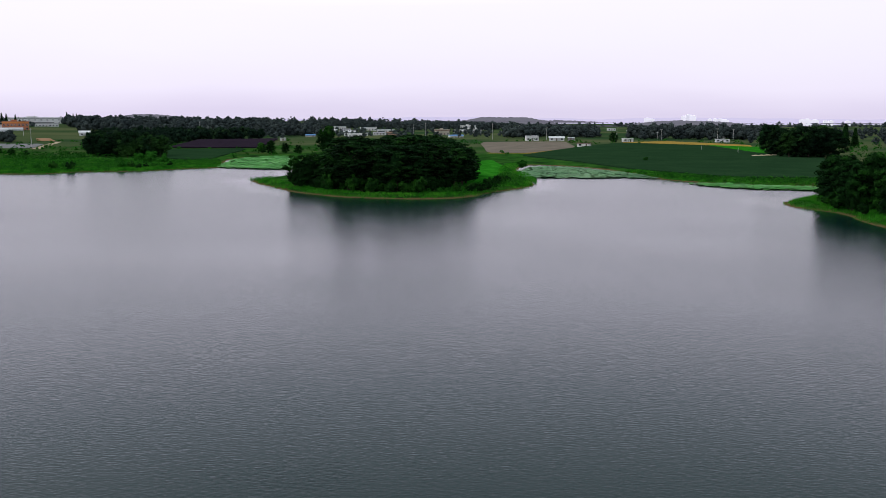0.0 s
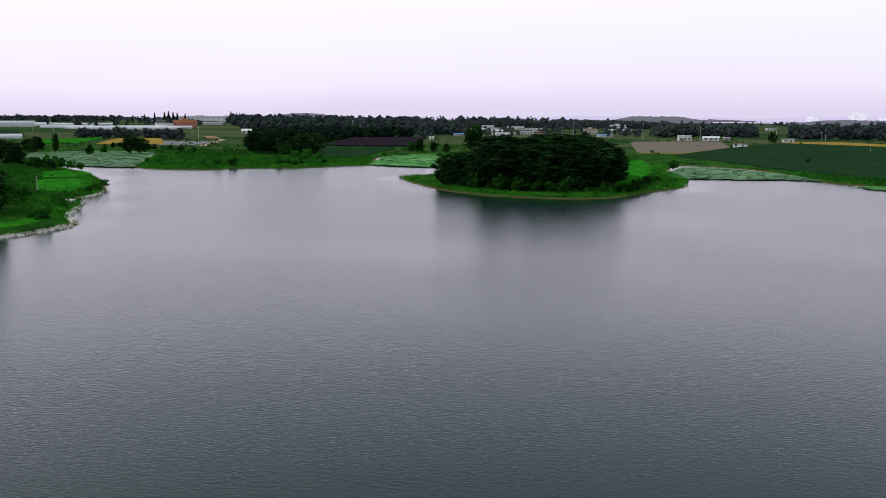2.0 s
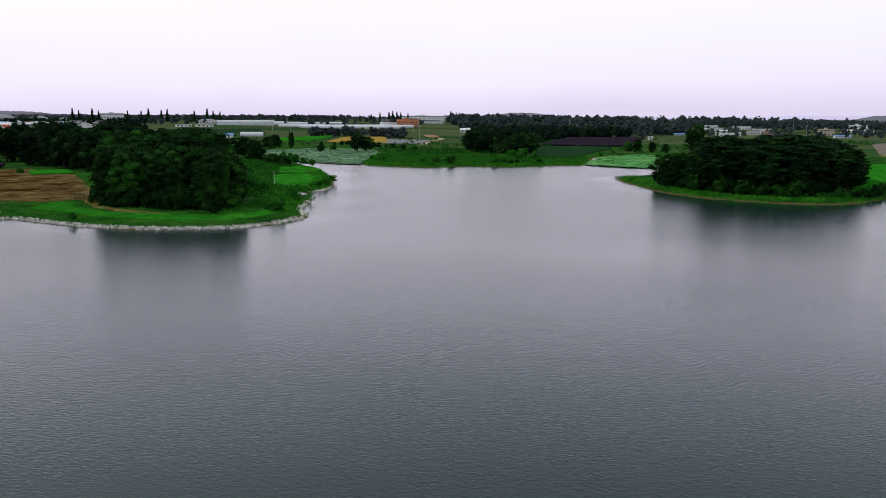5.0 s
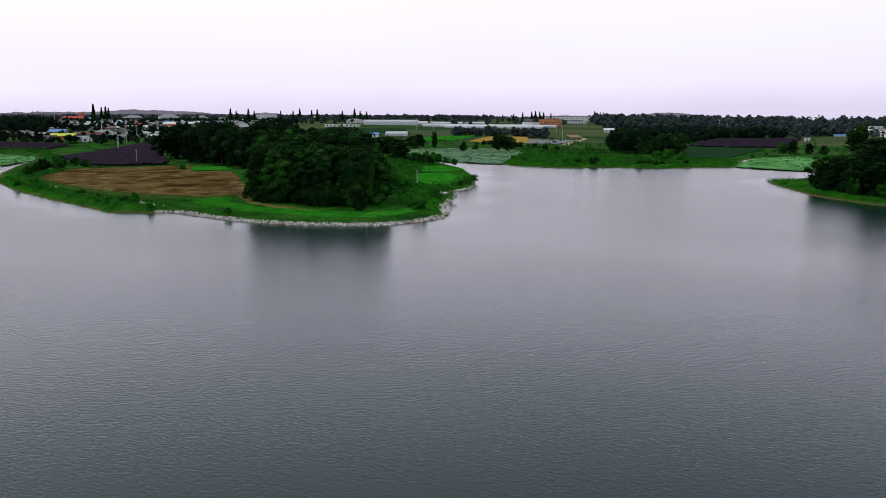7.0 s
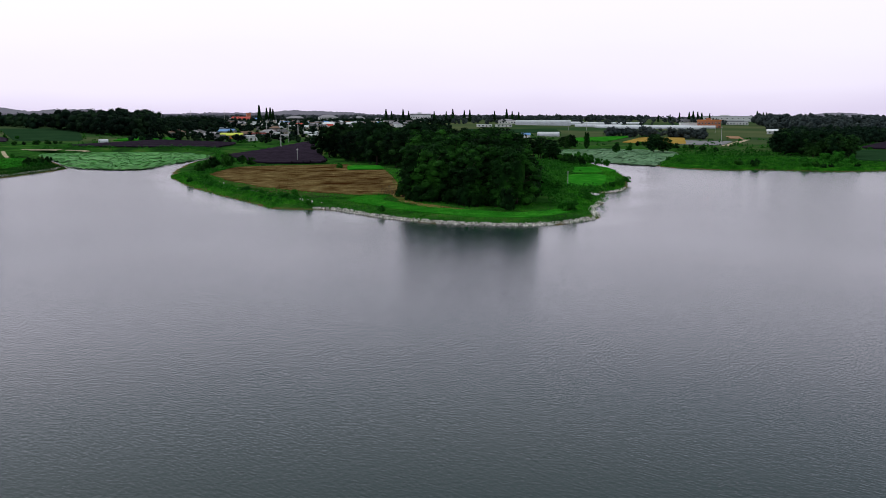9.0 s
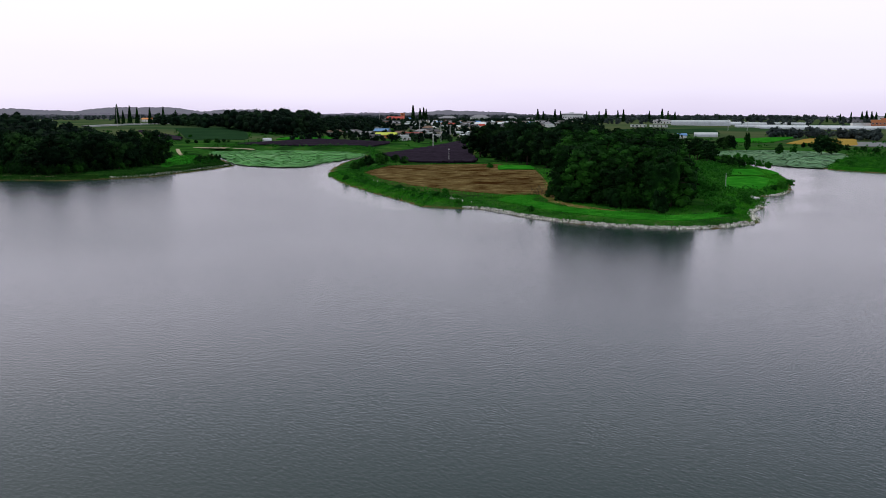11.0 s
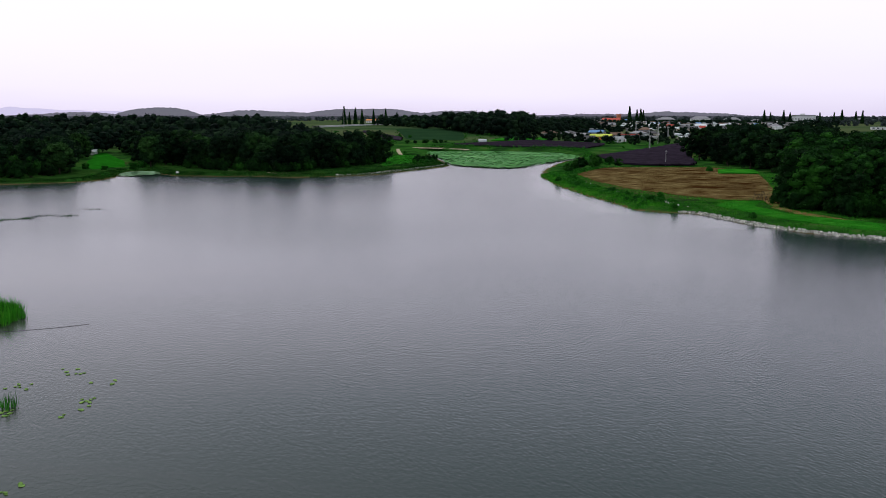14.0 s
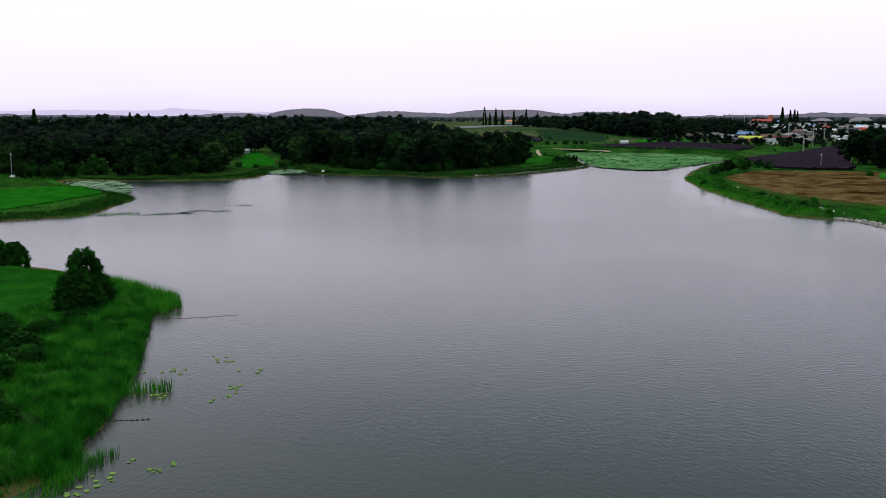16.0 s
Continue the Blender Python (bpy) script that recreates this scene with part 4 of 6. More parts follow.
for x, y, h in ((-1015, 729, 23), (-1009, 737, 19), (-1006, 741, 20), (-1004, 744, 18), (-903, 864, 18), (-897, 869, 15), (-886, 881, 18), (-880, 886, 15), (-854, 911, 15), (-842, 923, 15), (-835, 929, 18), (-823, 940, 16), (-817, 945, 17)):
    plant("cone", x, y, h, "distant narrow dark conifer behind the town", "conifers behind the town", 1.1)
for x, y, h in ((-790, 967, 15), (-777, 978, 18), (-771, 983, 15), (-764, 989, 14), (-717, 1023, 9), (-579, 1107, 13), (-568, 1113, 14), (-563, 1115, 15), (-558, 1118, 14), (-553, 1120, 13), (-544, 1125, 12), (-489, 1150, 15), (-482, 1153, 13), (-478, 1154, 13), (-590, 1101, 11), (-604, 1094, 10)):
    plant("cone", x, y, h, "distant narrow dark conifer behind the greenhouses", "conifers behind the greenhouses", 1.2)


# ---------------------------------------------------------------- weeds, reeds, lotus
def blades(name, places, height, width, count, label, category, mat, lean=0.25, fine=False):
    """Tufts of upright tapering blades, one mesh: each blade a quad and a tip."""
    rng = np.random.default_rng(len(places) + 1)
    p = np.repeat(np.array(places, float), count, 0)
    n = len(p)
    base = np.column_stack([p[:, :2] + rng.normal(scale=width * 2.2, size=(n, 2)), (p[:, 2] if p.shape[1] > 2 else land(p[:, 0], p[:, 1])) - 0.1])
    h = (np.repeat(height, n // np.size(height)) * rng.uniform(0.55, 1.15, n))[:, None]
    th = rng.uniform(0, 2 * math.pi, n)
    side = np.column_stack([np.cos(th), np.sin(th), 0 * th]) * (width * rng.uniform(0.6, 1.2, n))[:, None] / 2
    tilt = np.column_stack([rng.normal(scale=lean, size=(n, 2)), np.ones(n)])
    mid = base + tilt * h * 0.55
    tip = mid + (tilt * np.array([2.4, 2.4, 0.9])) * h * 0.45
    if not fine:
        v = np.stack([base - side, base + side, tip], 1).reshape(-1, 3)
        return tagged(mesh_object(name, v, np.arange(3 * n).reshape(n, 3).tolist(), mat), label, category, kind="stuff")
    v = np.stack([base - side, base + side, mid + side * 0.8, mid - side * 0.8, tip], 1).reshape(-1, 3)
    k = 5 * np.arange(n)
    faces = np.stack([k, k + 1, k + 2, k + 3], 1).tolist() + np.stack([k + 3, k + 2, k + 4], 1).tolist()
    return tagged(mesh_object(name, v, faces, mat), label, category, kind="stuff")


def shore_between(a, b):
    """The stretch of the shore curve from near a to near b."""
    i = int(np.argmin(np.hypot(*(SHORE - np.array(a)).T)))
    j = int(np.argmin(np.hypot(*(SHORE - np.array(b)).T)))
    return SHORE[i:j + 1] if i <= j else SHORE[j:i + 1]


def along_shore(a, b, n, lo, hi, seed):
    """n places beside the shore, lo to hi metres inland, each with the height of the bank there."""
    rng = np.random.default_rng(seed)
    line = shore_between(a, b)
    seg = np.hypot(*np.diff(line, axis=0).T)
    s = np.concatenate([[0], np.cumsum(seg)])
    u = rng.uniform(0, s[-1], n)
    q = np.column_stack([np.interp(u, s, line[:, 0]), np.interp(u, s, line[:, 1])])
    i = np.clip(np.searchsorted(s, u) - 1, 0, len(seg) - 1)
    d = (line[i + 1] - line[i]) / seg[i][:, None]
    off = rng.uniform(lo, hi, n)
    q = q + np.column_stack([d[:, 1], -d[:, 0]]) * (off * -LAND_SIDE)[:, None]
    z = np.where(off > 0, 0.8 * step(off / 4.5), -0.05)
    return np.column_stack([q, z + rise(q[:, 0], q[:, 1])])


probe = SHORE[40] + np.array([(SHORE[41] - SHORE[40])[1], -(SHORE[41] - SHORE[40])[0]]) * 0.5
LAND_SIDE = 1.0 if inside(SHORE, probe)[0] else -1.0


def lotus(name, poly, n, height, label, seed, size=0.9, mat=M_LOTUS):
    """A bed of round tilted lotus leaves standing out of the water, one mesh."""
    rng = np.random.default_rng(seed)
    poly = np.array(poly, float)
    lo, hi = poly.min(0), poly.max(0)
    q = lo + rng.random((n * 4, 2)) * (hi - lo)
    q = q[inside(smooth_loop(poly, 4), q)][:n]
    m = len(q)
    edge = distance(smooth_loop(poly, 4), q) + 2.5 * np.array([noise.noise((x * 0.12, y * 0.12, seed)) for x, y in q])
    q = q[rng.random(m) < 0.25 + 0.75 * step(edge / 4)]
    m = len(q)
    c = np.column_stack([q, height * rng.uniform(0.6, 1.0, m)])
    nrm = np.column_stack([rng.normal(scale=0.07, size=(m, 2)), np.ones(m)])
    nrm /= np.linalg.norm(nrm, axis=1)[:, None]
    a = np.cross(nrm, rng.normal(size=(m, 3)))
    a /= np.linalg.norm(a, axis=1)[:, None]
    b = np.cross(nrm, a)
    r = size * rng.uniform(0.6, 1.25, m)
    ring = [c + (a * math.cos(t) + b * math.sin(t) + nrm * 0.04) * r[:, None] for t in np.linspace(0, 2 * math.pi, 6, endpoint=False)]
    v = np.stack([c] + ring, 1).reshape(-1, 3)
    k = 7 * np.arange(m)
    faces = np.concatenate([np.stack([k, k + 1 + i, k + 1 + (i + 1) % 6], 1) for i in range(6)]).tolist()
    return tagged(mesh_object(name, v, faces, mat), label, "water plants", kind="stuff")


lotus("lotus_bed", [(-350, 156), (-318, 151), (-302, 163), (-322, 186), (-345, 212), (-372, 238), (-414, 250), (-445, 238), (-462, 212), (-466, 197), (-428, 180), (-380, 167)], 20000, 0.5, "pale green lotus leaves filling the bay", 41)
lotus("lotus_bed", [(-224, 330), (-202, 320), (-174, 313), (-182, 335), (-222, 424), (-258, 455), (-283, 448), (-294, 412), (-245, 355)], 16000, 0.45, "grey-green lotus leaves filling the inlet", 42, mat=M_LOTUS_GREY)
lotus("lotus_bed", [(-90, 350), (-66, 336), (-60, 345), (-68, 420), (-84, 446), (-98, 418), (-95, 386)], 9000, 0.45, "pale green lotus leaves beside the wooded point", 43)
lotus("lotus_bed", [(27, 303), (26, 290), (36, 288), (48, 286), (60, 288), (70, 284), (66, 312), (54, 340), (44, 352), (36, 350), (30, 330)], 7000, 0.35, "grey-green lotus leaves at the bean field shore", 44, mat=M_LOTUS_GREY)
lotus("lotus_bed", [(74, 262), (80, 248), (92, 240), (108, 238), (116, 243), (106, 251), (93, 255), (82, 264)], 1800, 0.3, "green lotus leaves along the muddy shore", 45)
lotus("lotus_bed", [(-312, 22), (-318, 19), (-336, 24), (-336, 31), (-318, 33)], 700, 0.35, "pale lotus leaves in a small wood-side cove", 46, mat=M_LOTUS_GREY)
lotus("lotus_bed", [(-232, -24), (-262, -22), (-290, -30), (-292, -44), (-262, -35)], 1200, 0.3, "pale lotus leaves before the wood", 47, mat=M_LOTUS_GREY)

blades("shore_grass", np.concatenate([along_shore((-60, 277), (36, 366), 2200, 0.6, 6, 1), along_shore((66, 318), (81, 159), 1900, 0.6, 6, 2), along_shore((-263, 153), (-156, 114), 2600, 0.2, 7, 3), along_shore((-99, 153), (-199, 307), 2200, 0.8, 6, 4), along_shore((-173, 315), (-89, 352), 2600, 0.3, 6, 5)]), 0.75, 0.16, 5, "bright green rank grass along the water's edge", "grass", M_REED)
blades("west_shore_grass", np.concatenate([along_shore((-294, -30), (-344, 153), 3600, 0.4, 6, 6), along_shore((-150, -72), (-264, -36), 2600, 0.2, 6, 7)]), 0.7, 0.18, 5, "dull green rank grass along the west shore", "grass", M_DULL)
BANK = [(-60, -8), (-71, -7), (-81, -7), (-92, -7), (-100, -5), (-112, -12), (-115, -18), (-98, -17), (-84, -21), (-64, -34), (-46, -26), (-50, -10), (-55, -9)]
bank_rng = np.random.default_rng(61)
bank_q = np.array(BANK).min(0) + bank_rng.random((40000, 2)) * np.ptp(np.array(BANK), axis=0)
bank_q = bank_q[inside(BANK, bank_q)]
bank_q = bank_q[np.array([noise.noise((x * 0.35, y * 0.35, 9)) for x, y in bank_q]) > -0.33]
bank_z = 0.8 * step(distance(SHORE, bank_q) / 4.5)
bank_h = np.array([0.85 + 0.75 * noise.noise((x * 0.55, y * 0.55, 4)) + 0.45 * noise.noise((x * 1.5, y * 1.5, 6)) for x, y in bank_q])
blades("bank_sedge", np.column_stack([bank_q, bank_z]), np.clip(bank_h, 0.3, 1.7), 0.05, 5, "tall bright green sedge covering the near bank", "grass", M_SEDGE, 0.3, True)
blades("bank_edge_sedge", along_shore((-50, -10), (-100, -5), 3600, -0.5, 1.4, 8), 1.2, 0.055, 5, "tall dark green sedge overhanging the water", "grass", M_SEDGE, 0.22, True)
reed_rng = np.random.default_rng(62)


def reed_bed(poly, n, height, label):
    q = np.array(spread(poly, n, 0.12, reed_rng))
    return blades("reed_bed", np.column_stack([q, np.full(len(q), -0.1)]), height, 0.05, 5, label, "reeds", M_REED, 0.07, True)


reed_bed([(-110, -11), (-103, -7), (-99, -4.6), (-96, -3.6), (-92, -5.5), (-93, -7.5), (-100, -7), (-108, -13)], 420, 1.9, "upright green reeds standing in shallow water")
reed_bed([(-66, -7.5), (-64.5, -7.0), (-65, -3.5), (-66.5, -3.5)], 55, 1.3, "sparse upright reeds beside lily pads")
reed_bed([(-50, -10), (-53, -8.5), (-53.5, -6), (-51.5, -6.8), (-48, -9)], 120, 0.9, "short green reeds at the bank's foot")
reed_bed([(-45, -16), (-51, -9.7), (-50, -7.4), (-46, -9.5), (-43, -14)], 260, 0.7, "short yellow-green reeds in the shallows")
reed_bed([(-187, -31), (-190, -24), (-192, -15), (-193, -15), (-192, -25), (-190, -31)], 160, 0.8, "thin line of grass standing in shallow water")
reed_bed([(-60, 277), (-63, 281), (-57, 290), (-50, 280), (-46, 262), (-48, 254)], 600, 1.4, "pale green reeds at the tip of the wooded point")
reed_bed([(24, 300), (28, 262), (30, 280), (29, 305), (27, 330)], 500, 1.4, "pale green reeds on the east side of the point")


def weeds(name, places, heights, label, cards=24, leaf=0.34):
    q = np.array(places)
    for plot in PLOTS:
        q = q[~inside(plot, q)]
    return woods(name, [tuple(p) for p in q], heights, label, cards, leaf, M_SHRUB, False)


weed_rng = np.random.default_rng(71)
weeds("north_shore_weeds", spread([(-172, 318), (-144, 312), (-112, 330), (-92, 354), (-100, 395), (-128, 392), (-170, 415), (-212, 405)], 420, 2.2, weed_rng), (0.5, 1.8), "rank green weeds and low shrubs on the north shore")
weeds("peninsula_weeds", spread([(-112, 158), (-107, 171), (-121, 190), (-131, 216), (-150, 210), (-165, 248), (-185, 285), (-200, 300), (-230, 310), (-205, 262), (-165, 226), (-132, 182)], 520, 1.9, weed_rng), (0.5, 1.7), "rank green weeds and low shrubs on the peninsula")
weeds("peninsula_bank_weeds", spread([(-262, 156), (-250, 149), (-217, 136), (-189, 127), (-158, 118), (-160, 130), (-185, 133), (-212, 138), (-250, 158), (-266, 185), (-280, 185)], 360, 1.5, weed_rng), (0.4, 1.1), "green weeds on the bank below the dry field")
weeds("east_shore_weeds", spread([(66, 300), (72, 284), (82, 268), (96, 258), (118, 252), (125, 272), (95, 276), (76, 300)], 260, 1.8, weed_rng), (0.4, 1.2), "green weeds along the bean field's shore")
weeds("point_weeds", spread([(-10, 222), (6, 223), (12, 235), (22, 250), (25, 270), (22, 300), (17, 280), (14, 256), (4, 236)], 130, 1.5, weed_rng), (0.5, 1.6), "dark green weeds along the meadow's edge")
weeds("west_shore_weeds", spread([(-300, -40), (-296, -12), (-296, 4), (-306, 16), (-330, 12), (-325, -30), (-306, -48)], 240, 1.8, weed_rng), (0.7, 2.0), "green weeds before the west wood")
weeds("bay_weeds", spread([(-470, 205), (-455, 240), (-416, 258), (-372, 246), (-330, 212), (-300, 186), (-290, 205), (-352, 228), (-400, 262), (-420, 272), (-448, 262), (-482, 215)], 420, 2.0, weed_rng), (0.8, 2.2), "rank green weeds around the lotus bay")
weeds("plain_scrub", arc_places(-28, 75, 430, 720, 900, 72), (0.8, 2.6), "scattered scrub and hedges across the plain", 16, 0.8)
orchard = [(-250 + 13 * i * 0.55 + 4.1 * j * 0.9, 430 + 13 * i * 0.85 - 2.0 * j) for i in range(6) for j in range(15)]
weeds("orchard", [(x + 30, y - 8) for x, y in orchard], (1.8, 2.6), "rows of small dark green orchard bushes", 26, 0.6)


def sward(name, poly, n, height, width, label, mat, seed, avoid=()):
    """Loose tufts scattered over a stretch of land."""
    rng = np.random.default_rng(seed)
    poly = np.array(poly, float)
    q = poly.min(0) + rng.random((n * 3, 2)) * np.ptp(poly, axis=0)
    q = q[inside(poly, q) & ~inside(SHORE, q)]
    for a in avoid:
        q = q[~inside(a, q)]
    q = q[:n]
    z = 0.8 * step(distance(SHORE, q) / 4.5) + rise(q[:, 0], q[:, 1])
    return blades(name, np.column_stack([q, z]), height, width, 4, label, "grass", mat, 0.45)


DRY_PLOT = [(-255, 162), (-280, 191), (-276, 206), (-264, 230), (-228, 217), (-190, 185), (-154, 151), (-158, 143), (-173, 140), (-197, 141), (-225, 149)]
DRY_EDGE = [(-258, 157), (-286, 191), (-281, 208), (-266, 236), (-226, 222), (-187, 190), (-150, 152), (-153, 138), (-173, 134), (-197, 134), (-227, 142)]
sward("stubble", DRY_PLOT, 9000, 0.5, 0.14, "dry brown stubble stalks", M_DRY, 51)
sward("field_margin_grass", DRY_EDGE, 3500, 0.6, 0.15, "green grass round the dry field", M_REED, 52, [DRY_PLOT])
sward("peninsula_grass", [(-160, 112), (-92, 112), (-92, 160), (-105, 175), (-120, 150), (-140, 143), (-160, 150)], 7000, 0.45, 0.12, "short bright grass before the grove", M_REED, 53)
sward("terrace_grass", [(-105, 165), (-118, 205), (-128, 240), (-165, 290), (-200, 310), (-215, 290), (-160, 225), (-125, 170)], 9000, 0.5, 0.16, "green grass and herbs on the peninsula's east side", M_REED, 54, PLOTS)
sward("north_shore_grass", [(-172, 315), (-144, 310), (-112, 328), (-90, 354), (-100, 395), (-128, 392), (-170, 410), (-212, 400)], 12000, 0.6, 0.22, "bright rank grass on the north shore", M_REED, 55)
sward("west_bank_grass", [(-285, 40), (-283, 100), (-330, 150), (-420, 168), (-410, 145), (-345, 125), (-318, 95), (-314, 60), (-330, 40)], 8000, 0.5, 0.2, "dull yellow-green grass on the west bank", M_DULL, 56)
sward("point_grass", [(-62, 278), (-44, 242), (-20, 215), (8, 218), (28, 250), (30, 300), (22, 300), (12, 250), (0, 230), (-20, 222), (-46, 250)], 5000, 0.5, 0.15, "green grass round the wooded point", M_REED, 57)
sward("east_bank_grass", [(66, 320), (80, 262), (118, 246), (76, 200), (80, 150), (95, 150), (96, 205), (122, 240), (130, 270), (96, 280), (76, 330)], 7000, 0.5, 0.17, "green grass along the east bank", M_REED, 58)
sward("spit_grass", [(-180, -64), (-184, -30), (-230, -16), (-266, -34), (-300, -50), (-330, -70), (-260, -80)], 7000, 0.45, 0.16, "green grass round the spit's field", M_REED, 59)


# ---------------------------------------------------------------- stone banks, paths, sand
def rock_mesh(seed):
    rng = np.random.default_rng(seed)
    bm = bmesh.new()
    bmesh.ops.create_icosphere(bm, subdivisions=1, radius=0.5)
    size = (rng.uniform(0.8, 1.5), rng.uniform(0.7, 1.1), rng.uniform(0.5, 0.85))
    for v in bm.verts:
        v.co = Vector((v.co.x * size[0], v.co.y * size[1], v.co.z * size[2])) * rng.uniform(0.75, 1.2)
    me = bpy.data.meshes.new("stone")
    bm.to_mesh(me)
    bm.free()
    me.materials.append(M_ROCK)
    return me


STONES = [rock_mesh(s) for s in range(8)]


def stone_bank(places, size, label, singles=290):
    """A rubble bank: the first stones are parts, the rest one joined part."""
    rng = np.random.default_rng(len(places))
    root = tagged(new("stone_bank"), label, "stone bank", "stone banks")
    root.location = tuple(places[0])
    rest = []
    for i, p in enumerate(places):
        s = size * rng.uniform(0.55, 1.3)
        m = pose(p[0], p[1], p[2] + 0.12 * s, *rng.uniform(0, 360, 3)) @ Matrix.Scale(s, 4)
        me = STONES[i % 8]
        if i < singles:
            ob = new("stone", me)
            ob.parent = root
            ob.matrix_basis = Matrix.Translation(-Vector(places[0])) @ m
        else:
            rest.append(([m @ v.co - Vector(places[0]) for v in me.vertices], [tuple(f.vertices) for f in me.polygons]))
    if rest:
        v, f = join(rest)
        tagged(mesh_object("rubble", v, f, M_ROCK, root), kind="stuff")
    return root


stone_bank(along_shore((-147, 119), (-94, 146), 1250, -0.2, 1.5, 21), 0.5, "pale rubble stones lining the peninsula's shore")
stone_bank(along_shore((-94, 147), (-111, 176), 190, -0.2, 1.2, 26), 0.46, "dull rubble stones at the peninsula's corner", 190)
stone_bank(along_shore((-121, 188), (-128, 214), 90, -0.1, 1.0, 22), 0.5, "scattered stones below the mown terrace", 90)
def along_path(path, n, width, seed):
    """n places scattered along a line over the land."""
    rng = np.random.default_rng(seed)
    p = np.array(path, float)
    s = np.concatenate([[0], np.cumsum(np.hypot(*np.diff(p, axis=0).T))])
    u = rng.uniform(0, s[-1], n)
    q = np.column_stack([np.interp(u, s, p[:, 0]), np.interp(u, s, p[:, 1])]) + rng.normal(scale=width, size=(n, 2))
    return np.column_stack([q, land(q[:, 0], q[:, 1])])


stone_bank(along_path([(-226, 145), (-209, 137), (-192, 133), (-175, 130), (-160, 127), (-149, 123)], 110, 0.7, 24), 0.42, "loose pale stones among bank weeds", 110)
stone_bank(along_shore((-290, 86), (-342, 152), 420, 1.2, 2.8, 23), 0.42, "grey stones along the west bank", 200)


def strip(name, path, width, mat, label, lift=0.05, category="path"):
    """A narrow track draped along a path over the land."""
    p = np.array(path, float)
    s = np.concatenate([[0], np.cumsum(np.hypot(*np.diff(p, axis=0).T))])
    u = np.arange(0, s[-1], 2.0)
    q = np.column_stack([np.interp(u, s, p[:, i]) for i in range(p.shape[1])])
    d = np.gradient(q[:, :2], axis=0)
    d /= np.linalg.norm(d, axis=1)[:, None]
    nrm = np.column_stack([-d[:, 1], d[:, 0]])
    verts, faces = [], []
    for i, (c, nn) in enumerate(zip(q, nrm)):
        w = width / 2 * (1 + 0.35 * noise.noise((c[0] * 0.2, c[1] * 0.2, 2)))
        zc = c[2] if len(c) > 2 else float(land(c[0], c[1]))
        for off, dz in ((-1.15, -0.25), (-1, lift), (0, lift + 0.03), (1, lift), (1.15, -0.25)):
            verts.append((c[0] + nn[0] * w * off, c[1] + nn[1] * w * off, zc + dz))
        if i:
            for k in range(4):
                a = 5 * (i - 1) + k
                faces.append((a, a + 1, a + 6, a + 5))
    return tagged(mesh_object(name, verts, faces, mat), label, category, kind="structure")


strip("hill_road", [(-770, 215), (-800, 240), (-880, 290), (-985, 362)], 7, M_CONCRETE, "pale concrete road along the rise", 1.2)
field("garden_plot", [(-520, 262), (-548, 292), (-528, 318), (-500, 290)], M_LAWN, 0.6, "bright green vegetable garden behind the shaded plot")
strip("farm_track", [(-246, 530), (-258, 568), (-284, 650)], 5, M_SAND, "pale sandy farm track between fields")
strip("grove_track", [(-184, 178.2), (-155, 151.4), (-140, 139.6), (-130, 136.3), (-122, 135.1), (-112, 133.3), (-105, 133.5), (-104, 137.0)], 3.0, M_DRY, "dry brown trodden track before the grove")
strip("sand_flat", [(-474, 190), (-469, 196), (-464, 203), (-459, 205)], 4.5, M_SAND, "pale bare sand behind the lotus bay")
strip("sand_flat", [(-457, 206), (-451, 210), (-446, 211), (-438, 208)], 2.8, M_SAND, "pale bare sand behind the lotus bay")
strip("beach", [(-323, 52, 0.8), (-310, 62, 0.8), (-299, 69, 0.8), (-294, 77, 0.8)], 1.6, M_SAND, "pale sandy beach below the wood")
strip("west_path", [(-465, 177), (-440, 168), (-410, 158)], 1.8, M_SAND, "pale sandy path down to the bay")
strip("field_verge", [(24, 470), (45, 466), (60, 500), (84, 555)], 4, M_STRAW, "yellow dry verge beside the tilled field")
field("mulched_plot", [(-285, 534), (-310, 594), (-276, 610), (-253, 542)], material("grey_mulch_film", [(0.13, 0.13, 0.14), (0.2, 0.2, 0.21)], 0.3, 0.8, 0.05, 1.0, spec=0.05), 0.2, "grey plastic-mulched vegetable plot")
field("bare_earth", [(-290, 660), (-314, 703), (-322, 698), (-302, 655)], material("orange_earth", [(0.2, 0.10, 0.04), (0.28, 0.15, 0.06)], 0.2, 0.95, 0.05, 1.5), 0.2, "bare orange earth beside the farm track")
field("green_slope", [(-481, 548), (-520, 598), (-476, 672), (-424, 608)], M_CROP, 0.4, "dull green crop field below the greenhouses")
field("terrace_crop", [(-234, 205), (-252, 220), (-244, 230), (-226, 216)], M_LAWN, 0.5, "bright green vegetable patch beside the grove")


# ---------------------------------------------------------------- buildings
def plain(name, colour, rough=0.7, metal=0.0):
    c = Vector(colour)
    return material(name, [tuple(c * 0.82), tuple(c), tuple(c * 1.08)], 0.25, rough, 0.01, 3.0, metal, vary=0.08)


